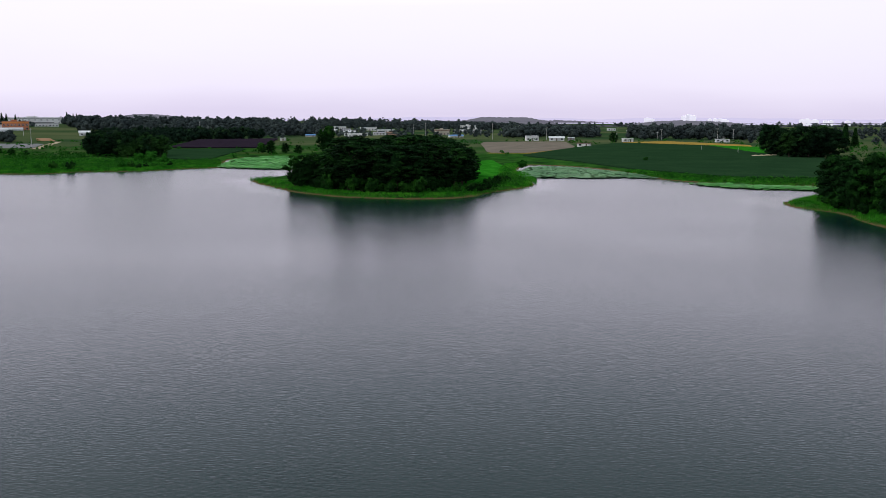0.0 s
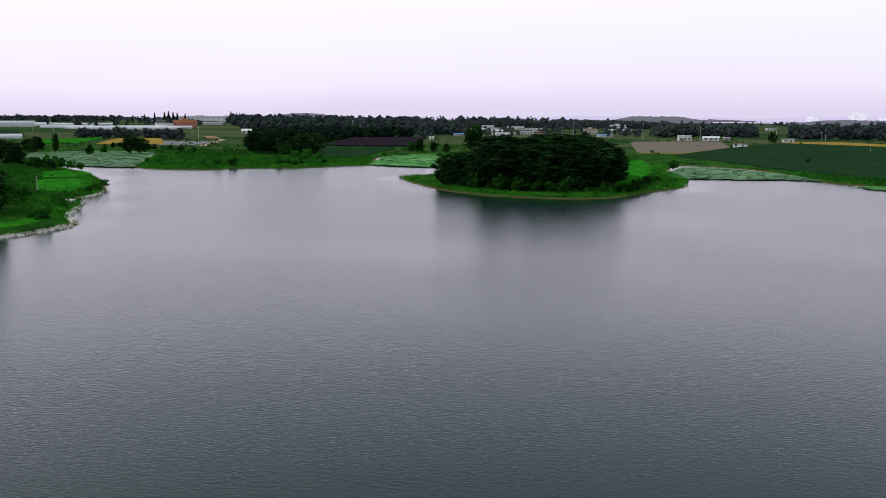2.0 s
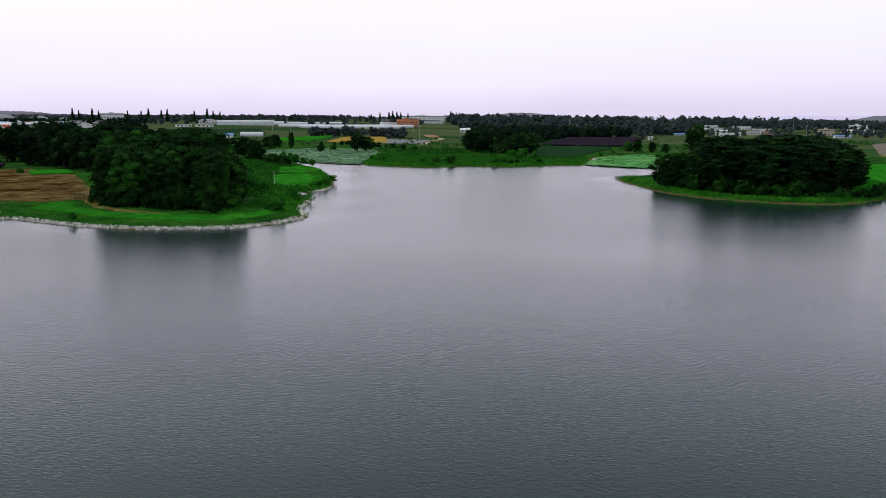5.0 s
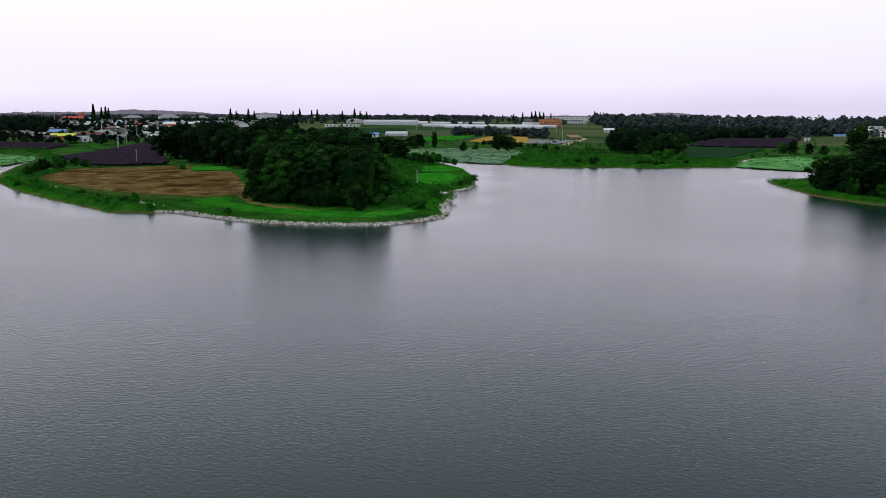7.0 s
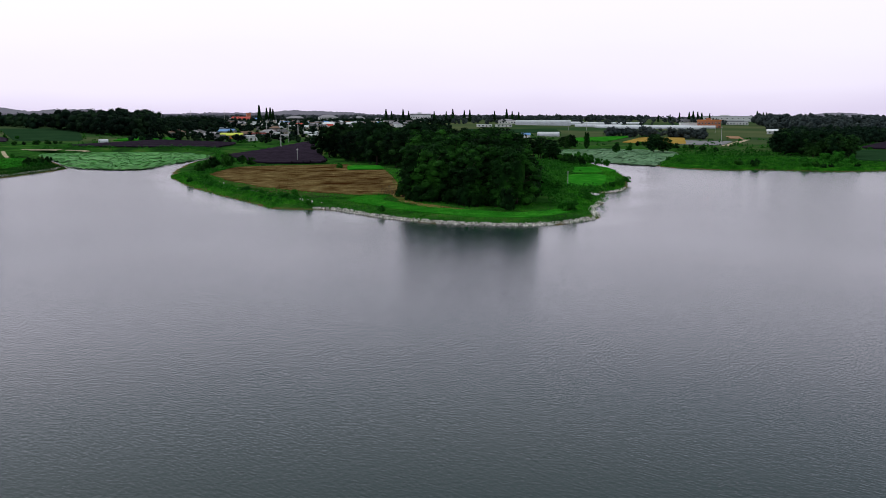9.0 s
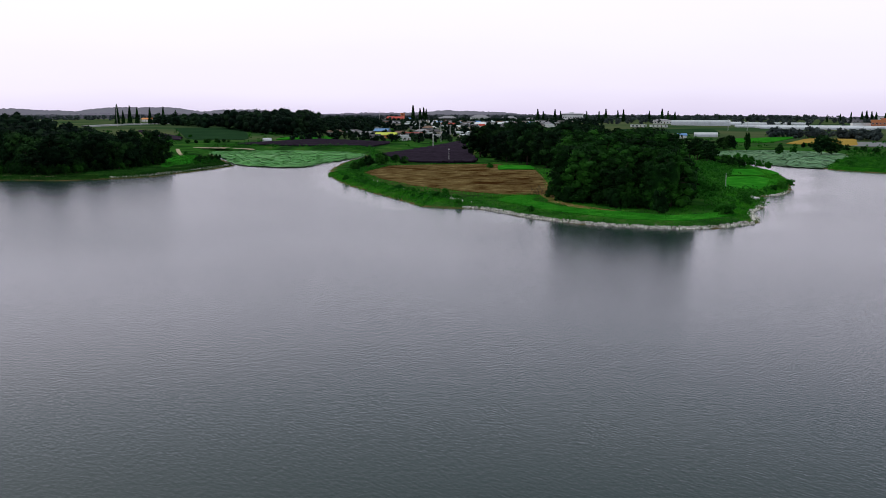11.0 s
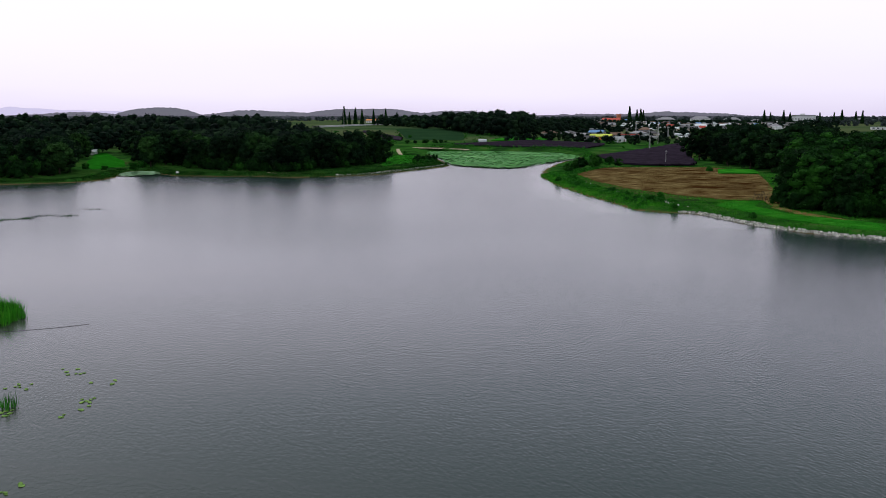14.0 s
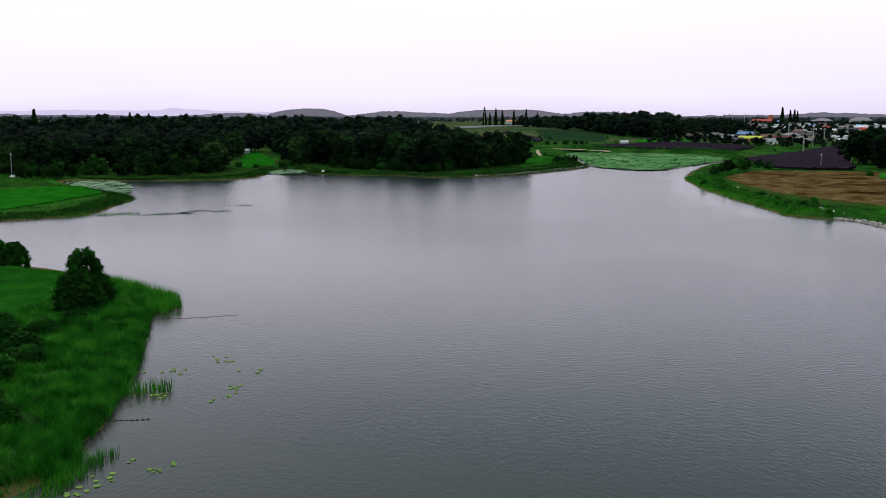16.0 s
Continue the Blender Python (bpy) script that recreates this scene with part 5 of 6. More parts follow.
PAINTS = {"WHITE": plain("white_render", (0.72, 0.71, 0.70)), "PALE": plain("pale_sheet_roof", (0.62, 0.63, 0.65), 0.45), "BEIGE": plain("beige_render", (0.48, 0.42, 0.34)), "GREY": plain("grey_roof", (0.24, 0.23, 0.25)), "DARK": plain("dark_tile", (0.07, 0.065, 0.07)), "RED": plain("red_roof", (0.42, 0.05, 0.03)), "BRICK": plain("orange_brick", (0.42, 0.16, 0.08)), "ORANGE": plain("orange_paint", (0.6, 0.22, 0.05)), "BLUE": plain("blue_roof", (0.12, 0.25, 0.48)), "BROWN": plain("brown_tile", (0.16, 0.09, 0.06)), "LIME": plain("yellow_green_sheet", (0.5, 0.55, 0.06)), "FILM": plain("greenhouse_film", (0.50, 0.51, 0.54), 0.35)}
M_PANE = material("dark_window_glass", [(0.02, 0.025, 0.03), (0.04, 0.05, 0.06)], 0.5, 0.08, spec=0.6)
M_FRAME = plain("window_frame", (0.5, 0.5, 0.5), 0.5)
M_DOOR = plain("door_paint", (0.18, 0.14, 0.11), 0.5)


def box(x0, x1, y0, y1, z0, z1):
    v = [(x, y, z) for z in (z0, z1) for y in (y0, y1) for x in (x0, x1)]
    return v, [(0, 2, 3, 1), (4, 5, 7, 6), (0, 1, 5, 4), (2, 6, 7, 3), (0, 4, 6, 2), (1, 3, 7, 5)]


def window_at(root, x, z, w, h, y):
    fr = [box(x - w / 2 - 0.08, x + w / 2 + 0.08, y - 0.08, y + 0.05, z - 0.08, z), box(x - w / 2 - 0.08, x + w / 2 + 0.08, y - 0.08, y + 0.05, z + h, z + h + 0.08), box(x - w / 2 - 0.08, x - w / 2, y - 0.08, y + 0.05, z, z + h), box(x + w / 2, x + w / 2 + 0.08, y - 0.08, y + 0.05, z, z + h), box(x - 0.03, x + 0.03, y - 0.06, y + 0.05, z, z + h)]
    f = mesh_object("window", *join(fr), M_FRAME, root)
    mesh_object("pane", *box(x - w / 2, x + w / 2, y - 0.03, y + 0.04, z, z + h), M_PANE, f)


SHAPES = {"gable": "pitched roof", "hip": "hipped roof", "flat": "low flat roof", "block": "flat parapet roof", "tunnel": "arched film cover"}
COLOURS = {"WHITE": "white", "BEIGE": "beige", "GREY": "grey", "BRICK": "orange-brick", "ORANGE": "orange", "PALE": "pale", "DARK": "dark", "RED": "red", "BLUE": "blue", "BROWN": "brown", "LIME": "yellow-green", "FILM": "pale"}


def building(x, y, w, d, h, turn, style, wall, roof):
    """A house, shed or greenhouse: body, roof, windows and a door on its front."""
    green = style == "tunnel"
    name = "greenhouse" if green else "apartment_house" if style == "block" else "house" if style in ("gable", "hip") else "shed"
    label = "long low greenhouse with pale plastic film cover" if green else "%s-walled %s with a %s %s" % (COLOURS[wall], {"house": "village house", "shed": "low shed", "apartment_house": "long building"}[name], COLOURS[roof], SHAPES[style])
    root = tagged(new(name), label, "greenhouse" if green else "building", "greenhouses" if green else "buildings on the plain")
    base = min(float(land(x + a, y + b)) for a in (-w / 2, w / 2) for b in (-d / 2, d / 2)) - 0.2
    root.matrix_basis = pose(x, y, base, 0, 0, turn)
    X, Y = w / 2, d / 2
    if green:
        bays = max(1, int(d / 7))
        for b in range(bays):
            y0, y1 = -Y + 2 * Y * b / bays, -Y + 2 * Y * (b + 1) / bays
            arc = [(y0, 0)] + [((y0 + y1) / 2 - (y1 - y0) / 2 * math.cos(t), h * (0.45 + 0.55 * math.sin(t))) for t in np.linspace(0, math.pi, 9)] + [(y1, 0)]
            n = len(arc)
            v = [(sx, p, q) for sx in (-X, X) for p, q in arc]
            f = [(i, i + 1, n + i + 1, n + i) for i in range(n - 1)] + [tuple(range(n - 1, -1, -1)), tuple(range(n, 2 * n))]
            mesh_object("film_cover", v, f, PAINTS[roof], root)
            hoops = join([tube((hx, arc[i][0], arc[i][1]), (hx, arc[i + 1][0], arc[i + 1][1]), 0.06, 0.06, 4) for hx in np.linspace(-X, X, max(3, int(w / 8))) for i in range(n - 1)])
            mesh_object("hoop_frame", *hoops, M_FRAME, root)
        mesh_object("door", *box(X, X + 0.08, -1.0, 1.0, 0, min(2.2, h * 0.75)), M_FRAME, root)
        return root
    eave = h * (0.62 if style in ("gable", "hip") else 0.9)
    mesh_object("wall", *box(-X, X, -Y, Y, 0, eave), PAINTS[wall], root)
    o = 0.5
    if style == "gable":
        v = [(sx * (X + o), sy * (Y + o), eave - 0.1 + dz) for dz in (0, 0.18) for sx in (-1, 1) for sy in (-1, 1)] + [(sx * (X + o), 0, h + dz) for dz in (-0.18, 0) for sx in (-1, 1)]
        f = [(4, 6, 11, 10), (5, 10, 11, 7), (0, 8, 9, 2), (1, 3, 9, 8), (0, 2, 6, 4), (1, 5, 7, 3), (0, 4, 10, 8), (8, 10, 5, 1), (2, 9, 11, 6), (9, 3, 7, 11)]
        mesh_object("roof", v, f, PAINTS[roof], root)
        gab = [(sx * (X - 0.02), sy * (Y - 0.02), eave) for sx in (-1, 1) for sy in (-1, 1)] + [(sx * (X - 0.02), 0, h - 0.2) for sx in (-1, 1)]
        mesh_object("gable_wall", gab, [(0, 1, 4), (2, 5, 3), (0, 4, 5, 2), (1, 3, 5, 4)], PAINTS[wall], root)
    elif style == "hip":
        r = X * 0.45
        v = [(sx * (X + o), sy * (Y + o), eave - 0.1 + dz) for dz in (0, 0.2) for sx in (-1, 1) for sy in (-1, 1)] + [(-r, 0, h), (r, 0, h)]
        mesh_object("roof", v, [(0, 1, 3, 2), (0, 2, 6, 4), (3, 1, 5, 7), (1, 0, 4, 5), (2, 3, 7, 6), (4, 6, 9, 8), (7, 5, 8, 9), (5, 4, 8), (6, 7, 9)], PAINTS[roof], root)
    else:
        mesh_object("roof", *box(-X - 0.35, X + 0.35, -Y - 0.35, Y + 0.35, eave, h), PAINTS[roof], root)
        if style == "block":
            mesh_object("parapet", *join([box(-X - 0.35, X + 0.35, -Y - 0.35, -Y - 0.15, h, h + 0.7), box(-X - 0.35, X + 0.35, Y + 0.15, Y + 0.35, h, h + 0.7), box(-X * 0.3, X * 0.1, -Y * 0.4, Y * 0.4, h, h + 2.2)]), PAINTS[wall], root)
    floors = 2 if eave > 5 else 1
    n = min(9, max(1, int(w / 3.2)))
    for fl in range(floors):
        for i in range(n):
            wx = -X + w * (i + 0.5) / n
            if fl == 0 and i == n // 2:
                mesh_object("door", *box(wx - 0.5, wx + 0.5, -Y - 0.06, -Y + 0.04, 0.1, min(2.1, eave - 0.2)), M_DOOR, root)
            elif eave > 1.9:
                z0 = 0.9 + fl * (eave / floors)
                window_at(root, wx, z0, min(1.5, w / n * 0.6), min(1.2, eave / floors - 1.1), -Y)
    return root


building(-505, 340, 14, 8, 4.3, 49, "gable", "ORANGE", "LIME")
building(-563, 375, 8, 5, 2.6, 58, "gable", "WHITE", "PALE")
building(-528, 342, 7, 5, 2.6, 53, "gable", "BEIGE", "BROWN")
building(-495, 348, 7, 5, 2.7, 58, "flat", "BEIGE", "PALE")
building(-504, 361, 6, 5, 3.2, 58, "gable", "WHITE", "PALE")
building(-1100, 758, 26, 14, 7.8, 43, "gable", "BRICK", "RED")
building(-1115, 762, 23, 14, 5.2, 42, "flat", "WHITE", "PALE")
building(-1106, 775, 6, 5, 13.1, 64, "flat", "BRICK", "BRICK")
building(-1199, 852, 16, 10, 5.7, 48, "gable", "WHITE", "BLUE")
building(-645, 480, 16, 9, 2.6, 46, "flat", "WHITE", "PALE")
building(-910, 673, 18, 11, 2.9, 67, "flat", "BEIGE", "GREY")
building(-637, 497, 12, 7, 3.7, 51, "gable", "BEIGE", "RED")
building(-571, 468, 13, 8, 4.8, 60, "gable", "BEIGE", "DARK")
building(-527, 417, 24, 14, 2.6, 51, "tunnel", "WHITE", "FILM")
building(-497, 376, 6, 5, 2.6, 57, "gable", "WHITE", "GREY")
building(-1065, 830, 28, 14, 8.7, 42, "hip", "GREY", "GREY")
building(-1034, 868, 28, 14, 10.5, 54, "hip", "WHITE", "GREY")
building(-1034, 654, 13, 8, 4.0, 68, "gable", "WHITE", "ORANGE")
building(-616, 390, 7, 5, 2.8, 58, "gable", "WHITE", "PALE")
building(-597, 432, 10, 6, 2.9, 61, "gable", "GREY", "DARK")
building(-1126, 744, 19, 12, 4.4, 61, "flat", "WHITE", "GREY")
building(-557, 409, 7, 5, 2.7, 42, "gable", "WHITE", "BROWN")
building(-1006, 902, 22, 13, 8.7, 55, "hip", "WHITE", "GREY")
building(-983, 925, 13, 8, 6.1, 49, "hip", "WHITE", "GREY")
building(-873, 903, 28, 14, 11.4, 38, "block", "WHITE", "GREY")
building(-662, 670, 21, 13, 3.7, 32, "flat", "BEIGE", "GREY")
building(-631, 596, 16, 9, 2.6, 57, "flat", "WHITE", "PALE")
building(-548, 751, 57, 14, 6.0, 35, "tunnel", "WHITE", "FILM")
building(-941, 1087, 20, 12, 7.4, 47, "hip", "GREY", "GREY")
building(-641, 807, 20, 12, 5.3, 49, "hip", "WHITE", "GREY")
building(-546, 653, 14, 8, 2.6, 46, "flat", "WHITE", "PALE")
building(-536, 670, 15, 9, 2.6, 50, "flat", "WHITE", "PALE")
building(-407, 565, 17, 10, 3.6, 33, "tunnel", "WHITE", "FILM")
building(-401, 528, 6, 5, 3.9, 46, "gable", "WHITE", "BLUE")
building(-413, 525, 4, 5, 3.0, 37, "tunnel", "WHITE", "FILM")
building(-549, 842, 39, 14, 2.6, 45, "tunnel", "WHITE", "FILM")
building(-472, 756, 29, 14, 2.9, 43, "tunnel", "WHITE", "FILM")
building(-528, 874, 44, 14, 2.6, 20, "tunnel", "WHITE", "FILM")
building(-442, 755, 31, 14, 3.4, 20, "tunnel", "WHITE", "FILM")
building(-435, 793, 23, 14, 3.5, 21, "tunnel", "WHITE", "FILM")
building(-434, 852, 19, 11, 4.9, 40, "flat", "WHITE", "PALE")
building(-415, 858, 23, 14, 8.0, 24, "block", "BRICK", "ORANGE")
building(-566, 1226, 68, 14, 7.9, 28, "block", "WHITE", "GREY")
building(-561, 1102, 40, 14, 4.0, 21, "flat", "GREY", "GREY")
building(-440, 981, 24, 14, 4.2, 24, "flat", "WHITE", "GREY")
building(-233, 984, 13, 8, 4.6, 10, "gable", "WHITE", "PALE")
building(-220, 849, 4, 5, 4.5, 10, "gable", "WHITE", "PALE")
building(-129, 710, 4, 5, 2.6, 13, "flat", "WHITE", "PALE")
building(-179, 1091, 9, 5, 4.3, 12, "gable", "WHITE", "RED")
building(-148, 963, 25, 14, 3.1, 20, "flat", "WHITE", "PALE")
building(-128, 851, 9, 6, 2.8, 14, "gable", "BEIGE", "BLUE")
building(-187, 1057, 6, 5, 4.9, 22, "gable", "WHITE", "BLUE")
building(-143, 1222, 16, 10, 4.0, 17, "flat", "WHITE", "PALE")
building(-124, 1117, 13, 8, 3.6, 20, "gable", "WHITE", "GREY")
building(-83, 830, 13, 8, 3.8, 11, "flat", "WHITE", "WHITE")
building(-67, 933, 13, 8, 3.6, -5, "gable", "WHITE", "GREY")
building(-48, 854, 10, 6, 3.3, 13, "gable", "BEIGE", "BROWN")
building(-1, 933, 14, 9, 5.4, 13, "block", "BEIGE", "BROWN")
building(12, 831, 13, 8, 2.7, 11, "gable", "WHITE", "BLUE")
building(39, 1498, 15, 9, 5.8, 0, "flat", "WHITE", "PALE")
building(41, 1064, 10, 6, 3.4, 4, "gable", "WHITE", "GREY")
building(50, 1401, 9, 5, 4.5, -10, "gable", "WHITE", "PALE")
building(72, 714, 10, 6, 4.2, 4, "flat", "WHITE", "PALE")
building(92, 714, 12, 7, 3.7, -5, "gable", "WHITE", "PALE")
building(104, 715, 5, 5, 2.8, -14, "flat", "GREY", "PALE")
building(91, 568, 8, 5, 2.6, -21, "flat", "WHITE", "BROWN")
building(143, 683, 8, 5, 2.7, -2, "flat", "WHITE", "WHITE")
building(236, 1238, 11, 7, 3.3, 3, "flat", "WHITE", "PALE")
building(237, 1103, 13, 8, 2.9, -24, "flat", "WHITE", "PALE")
building(212, 669, 10, 6, 2.6, -9, "flat", "WHITE", "PALE")
building(244, 770, 5, 5, 2.6, -20, "gable", "WHITE", "GREY")
building(-1275, 445, 19, 12, 6.1, 61, "gable", "WHITE", "ORANGE")
building(-981, 400, 21, 12, 3.4, 62, "flat", "WHITE", "PALE")
building(-505, 250, 5, 5, 2.6, 71, "tunnel", "WHITE", "FILM")
building(-1322, 275, 14, 8, 4.4, 89, "gable", "WHITE", "PALE")
building(-1313, 313, 17, 10, 2.6, 64, "flat", "WHITE", "PALE")
building(-533, 42, 5, 5, 2.6, 89, "gable", "WHITE", "GREY")
building(-475, 16, 6, 5, 2.8, 75, "gable", "WHITE", "PALE")
building(-1088, -223, 9, 5, 3.6, 108, "gable", "WHITE", "PALE")
building(-483, 1039, 44, 14, 3.7, 20, "flat", "GREY", "GREY")
building(-88, 893, 24, 9, 3.3, 4, "flat", "WHITE", "PALE")
building(-159, 995, 14, 9, 4.2, 12, "gable", "WHITE", "PALE")
building(-149, 1003, 16, 8, 3.3, 8, "gable", "WHITE", "BLUE")
building(-182, 1110, 18, 9, 3.7, 10, "gable", "WHITE", "RED")
building(-135, 1060, 16, 8, 4, -10, "gable", "WHITE", "PALE")
building(-110, 1015, 18, 9, 3.4, 10, "gable", "GREY", "PALE")
building(-70, 1080, 20, 9, 4, -4, "flat", "WHITE", "PALE")
building(-100, 1180, 22, 10, 4.5, 6, "flat", "WHITE", "PALE")
building(37, 1300, 22, 10, 6, -4, "block", "WHITE", "PALE")
building(56, 1290, 18, 9, 4.2, 4, "gable", "WHITE", "PALE")
building(33, 1061, 16, 9, 3.6, 0, "gable", "WHITE", "GREY")
building(20, 1090, 14, 8, 3.6, 10, "gable", "WHITE", "PALE")
building(-55, 942, 14, 8, 3.6, 4, "hip", "GREY", "BROWN")
building(-446, 800, 60, 14, 3.0, 28, "tunnel", "WHITE", "FILM")
building(-425, 835, 50, 14, 3.2, 28, "tunnel", "WHITE", "FILM")
for bearing, dist, long in ((32.6, 900, 46), (31.4, 880, 40), (30.4, 905, 44), (29.2, 890, 48), (28.2, 925, 40), (27.4, 900, 36), (33.6, 960, 44), (35.0, 980, 50), (36.2, 990, 46)):
    building(round(-dist * math.sin(radians(bearing))), round(dist * math.cos(radians(bearing))), long, 14, 3.4, bearing + 4, "tunnel", "WHITE", "FILM")
town_rng = np.random.default_rng(77)
for k, (x, y) in enumerate(arc_places(44.5, 60, 575, 980, 165, 78)):
    wide = town_rng.uniform(6, 11.5)
    building(round(x), round(y), wide, wide * 0.65, town_rng.uniform(3.2, 5.0), math.degrees(math.atan2(-x, y)) + town_rng.uniform(-40, 40), ("gable", "gable", "hip", "flat")[k % 4], ("WHITE", "BEIGE", "GREY")[k % 3], ("GREY", "DARK", "PALE", "BROWN", "DARK", "GREY", "DARK", "PALE", "BROWN", "PALE", "GREY", "PALE", "DARK", "GREY", "PALE", "DARK", "PALE", "RED", "BLUE")[k % 19])

M_POLE = plain("pole_concrete", (0.42, 0.41, 0.40), 0.85)


def utility_pole(x, y, h):
    """A tapered concrete pole with a crossarm and insulators."""
    root = tagged(new("utility_pole"), "pale concrete utility pole with a short crossarm" if h > 6 else "short pale concrete post in the grass", "pole", "utility poles")
    root.matrix_basis = pose(x, y, float(land(x, y)), 0, 0, (x * 7 + y * 3) % 90 - 45)
    r = 0.13 if h < 8 else 0.17
    mesh_object("shaft", *tube((0, 0, -0.3), (0, 0, h), r, r * 0.6, 8), M_POLE, root)
    if h > 6:
        mesh_object("crossarm", *box(-0.9, 0.9, -0.06, 0.06, h - 0.7, h - 0.58), M_POLE, root)
        for ix in (-0.8, 0.0, 0.8):
            mesh_object("insulator", *tube((ix, 0, h - 0.58), (ix, 0, h - 0.36), 0.06, 0.04, 6), PAINTS["WHITE"], root)
    return root


utility_pole(-394, 297, 8.5)
utility_pole(-451, 346, 14.0)
utility_pole(-457, 358, 10.7)
utility_pole(-513, 374, 11.3)
utility_pole(-767, 470, 14.0)
utility_pole(-756, 488, 14.0)
utility_pole(-750, 497, 14.0)
utility_pole(-231, 840, 13.5)
utility_pole(-225, 845, 9.7)
utility_pole(-213, 1029, 11.2)
utility_pole(-30, 904, 11.5)
utility_pole(-17, 854, 13.5)
utility_pole(42, 749, 13.7)
utility_pole(86, 732, 10.6)
utility_pole(148, 751, 10.4)
utility_pole(177, 715, 9.4)
utility_pole(174, 716, 7.2)
utility_pole(223, 716, 9.9)
utility_pole(236, 717, 9.4)
utility_pole(156, 465, 2.9)
utility_pole(234, 629, 5.9)
utility_pole(148, 504, 2.8)
utility_pole(-507, 370, 11.4)
utility_pole(-412, 310, 10.4)
utility_pole(-479, 367, 9.8)
utility_pole(-450, 353, 10.7)
utility_pole(-284, 222, 6.1)
utility_pole(-910, 521, 13.3)
utility_pole(-456, 664, 10.1)
utility_pole(-447, 679, 8.7)
utility_pole(-265, 567, 11.6)
utility_pole(-351, 738, 6.6)
utility_pole(-805, 137, 11.1)
utility_pole(-778, 156, 10.4)
utility_pole(-774, 163, 6.6)
utility_pole(-757, 237, 17.5)
utility_pole(-793, 269, 12.4)
utility_pole(-978, 406, 14.6)
utility_pole(-140, 204, 3.9)
utility_pole(-164, 221, 4.7)
utility_pole(-443, 423, 8.0)
utility_pole(-442, 425, 7.9)
utility_pole(-320, -65, 7.5)
utility_pole(-233, 845, 13.2)
utility_pole(-227, 853, 9.6)


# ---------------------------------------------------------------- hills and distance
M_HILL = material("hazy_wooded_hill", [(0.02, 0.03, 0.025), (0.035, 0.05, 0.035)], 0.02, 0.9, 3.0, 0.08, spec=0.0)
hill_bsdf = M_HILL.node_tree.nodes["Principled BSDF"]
# aerial haze put in as a faint lavender emission
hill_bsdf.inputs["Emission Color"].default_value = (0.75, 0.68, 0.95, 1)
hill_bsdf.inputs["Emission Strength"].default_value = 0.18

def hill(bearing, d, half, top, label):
    """A long low wooded hill across the view of the plain."""
    a = radians(bearing)
    c, out, side = Vector((-math.sin(a) * d, math.cos(a) * d, 0)), Vector((-math.sin(a), math.cos(a), 0)), Vector((math.cos(a), math.sin(a), 0))
    w = d * math.tan(radians(half))
    verts, faces = [], []
    nu, nv = 150, 14
    for i in range(nu + 1):
        for j in range(nv + 1):
            u, v = -1 + 2 * i / nu, -1 + 2 * j / nv
            p = c + side * (u * w * 1.25) + out * (v * 260)
            ridge = max(0, 1 - abs(u) ** 2.2) ** 1.3 * max(0, 1 - v * v)
            verts.append((p.x, p.y, float(land(p.x, p.y)) - 1 + (top - float(land(p.x, p.y))) * ridge * (1 + 0.22 * noise.noise((p.x * 0.006, p.y * 0.006, 4))) + ridge ** 0.4 * (3.5 * noise.noise((p.x * 0.03, p.y * 0.03, 8)) + 4.0 * noise.noise((p.x * 0.09, p.y * 0.09, 3)))))
            if i and j:
                b = i * (nv + 1) + j
                faces.append((b - nv - 2, b - 1, b, b - nv - 1))
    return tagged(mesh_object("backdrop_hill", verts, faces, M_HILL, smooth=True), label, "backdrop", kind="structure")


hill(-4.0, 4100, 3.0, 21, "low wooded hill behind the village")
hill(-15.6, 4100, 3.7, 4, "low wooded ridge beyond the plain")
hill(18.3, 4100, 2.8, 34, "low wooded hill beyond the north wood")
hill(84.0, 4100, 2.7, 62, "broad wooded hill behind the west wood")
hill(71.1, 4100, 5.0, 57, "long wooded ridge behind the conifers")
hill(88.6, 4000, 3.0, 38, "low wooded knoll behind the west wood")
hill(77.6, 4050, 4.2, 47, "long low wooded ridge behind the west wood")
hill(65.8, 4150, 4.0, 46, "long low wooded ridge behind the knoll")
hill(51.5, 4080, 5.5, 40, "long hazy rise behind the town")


def far_plain(d, tall, mat, label, seed):
    """The hazy rim of the plain: one ragged line of woods and low rises, kilometres away."""
    verts, faces = [], []
    for i, deg in enumerate(np.arange(-60, 140.01, 0.06)):
        a = radians(deg)
        top = tall * (0.8 + 0.35 * noise.noise((deg * 0.22, seed, 0)) + 0.18 * noise.noise((deg * 1.7, seed, 3)) + 0.16 * noise.noise((deg * 7.0, seed, 5)))
        verts += [(-d * math.sin(a), d * math.cos(a), -6.0), (-d * math.sin(a), d * math.cos(a), float(land(-d * math.sin(a), d * math.cos(a))) + top)]
        if i:
            faces.append((2 * i - 2, 2 * i, 2 * i + 1, 2 * i - 1))
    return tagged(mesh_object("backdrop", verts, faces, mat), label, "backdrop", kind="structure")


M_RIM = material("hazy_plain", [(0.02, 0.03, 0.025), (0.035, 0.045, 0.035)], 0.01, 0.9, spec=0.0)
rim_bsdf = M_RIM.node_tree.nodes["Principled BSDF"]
# the rim glows weakly in lavender to give the look of haze
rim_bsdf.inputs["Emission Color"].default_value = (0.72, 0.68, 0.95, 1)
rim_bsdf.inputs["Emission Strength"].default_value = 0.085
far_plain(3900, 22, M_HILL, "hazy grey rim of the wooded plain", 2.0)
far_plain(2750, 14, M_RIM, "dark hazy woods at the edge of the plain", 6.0)

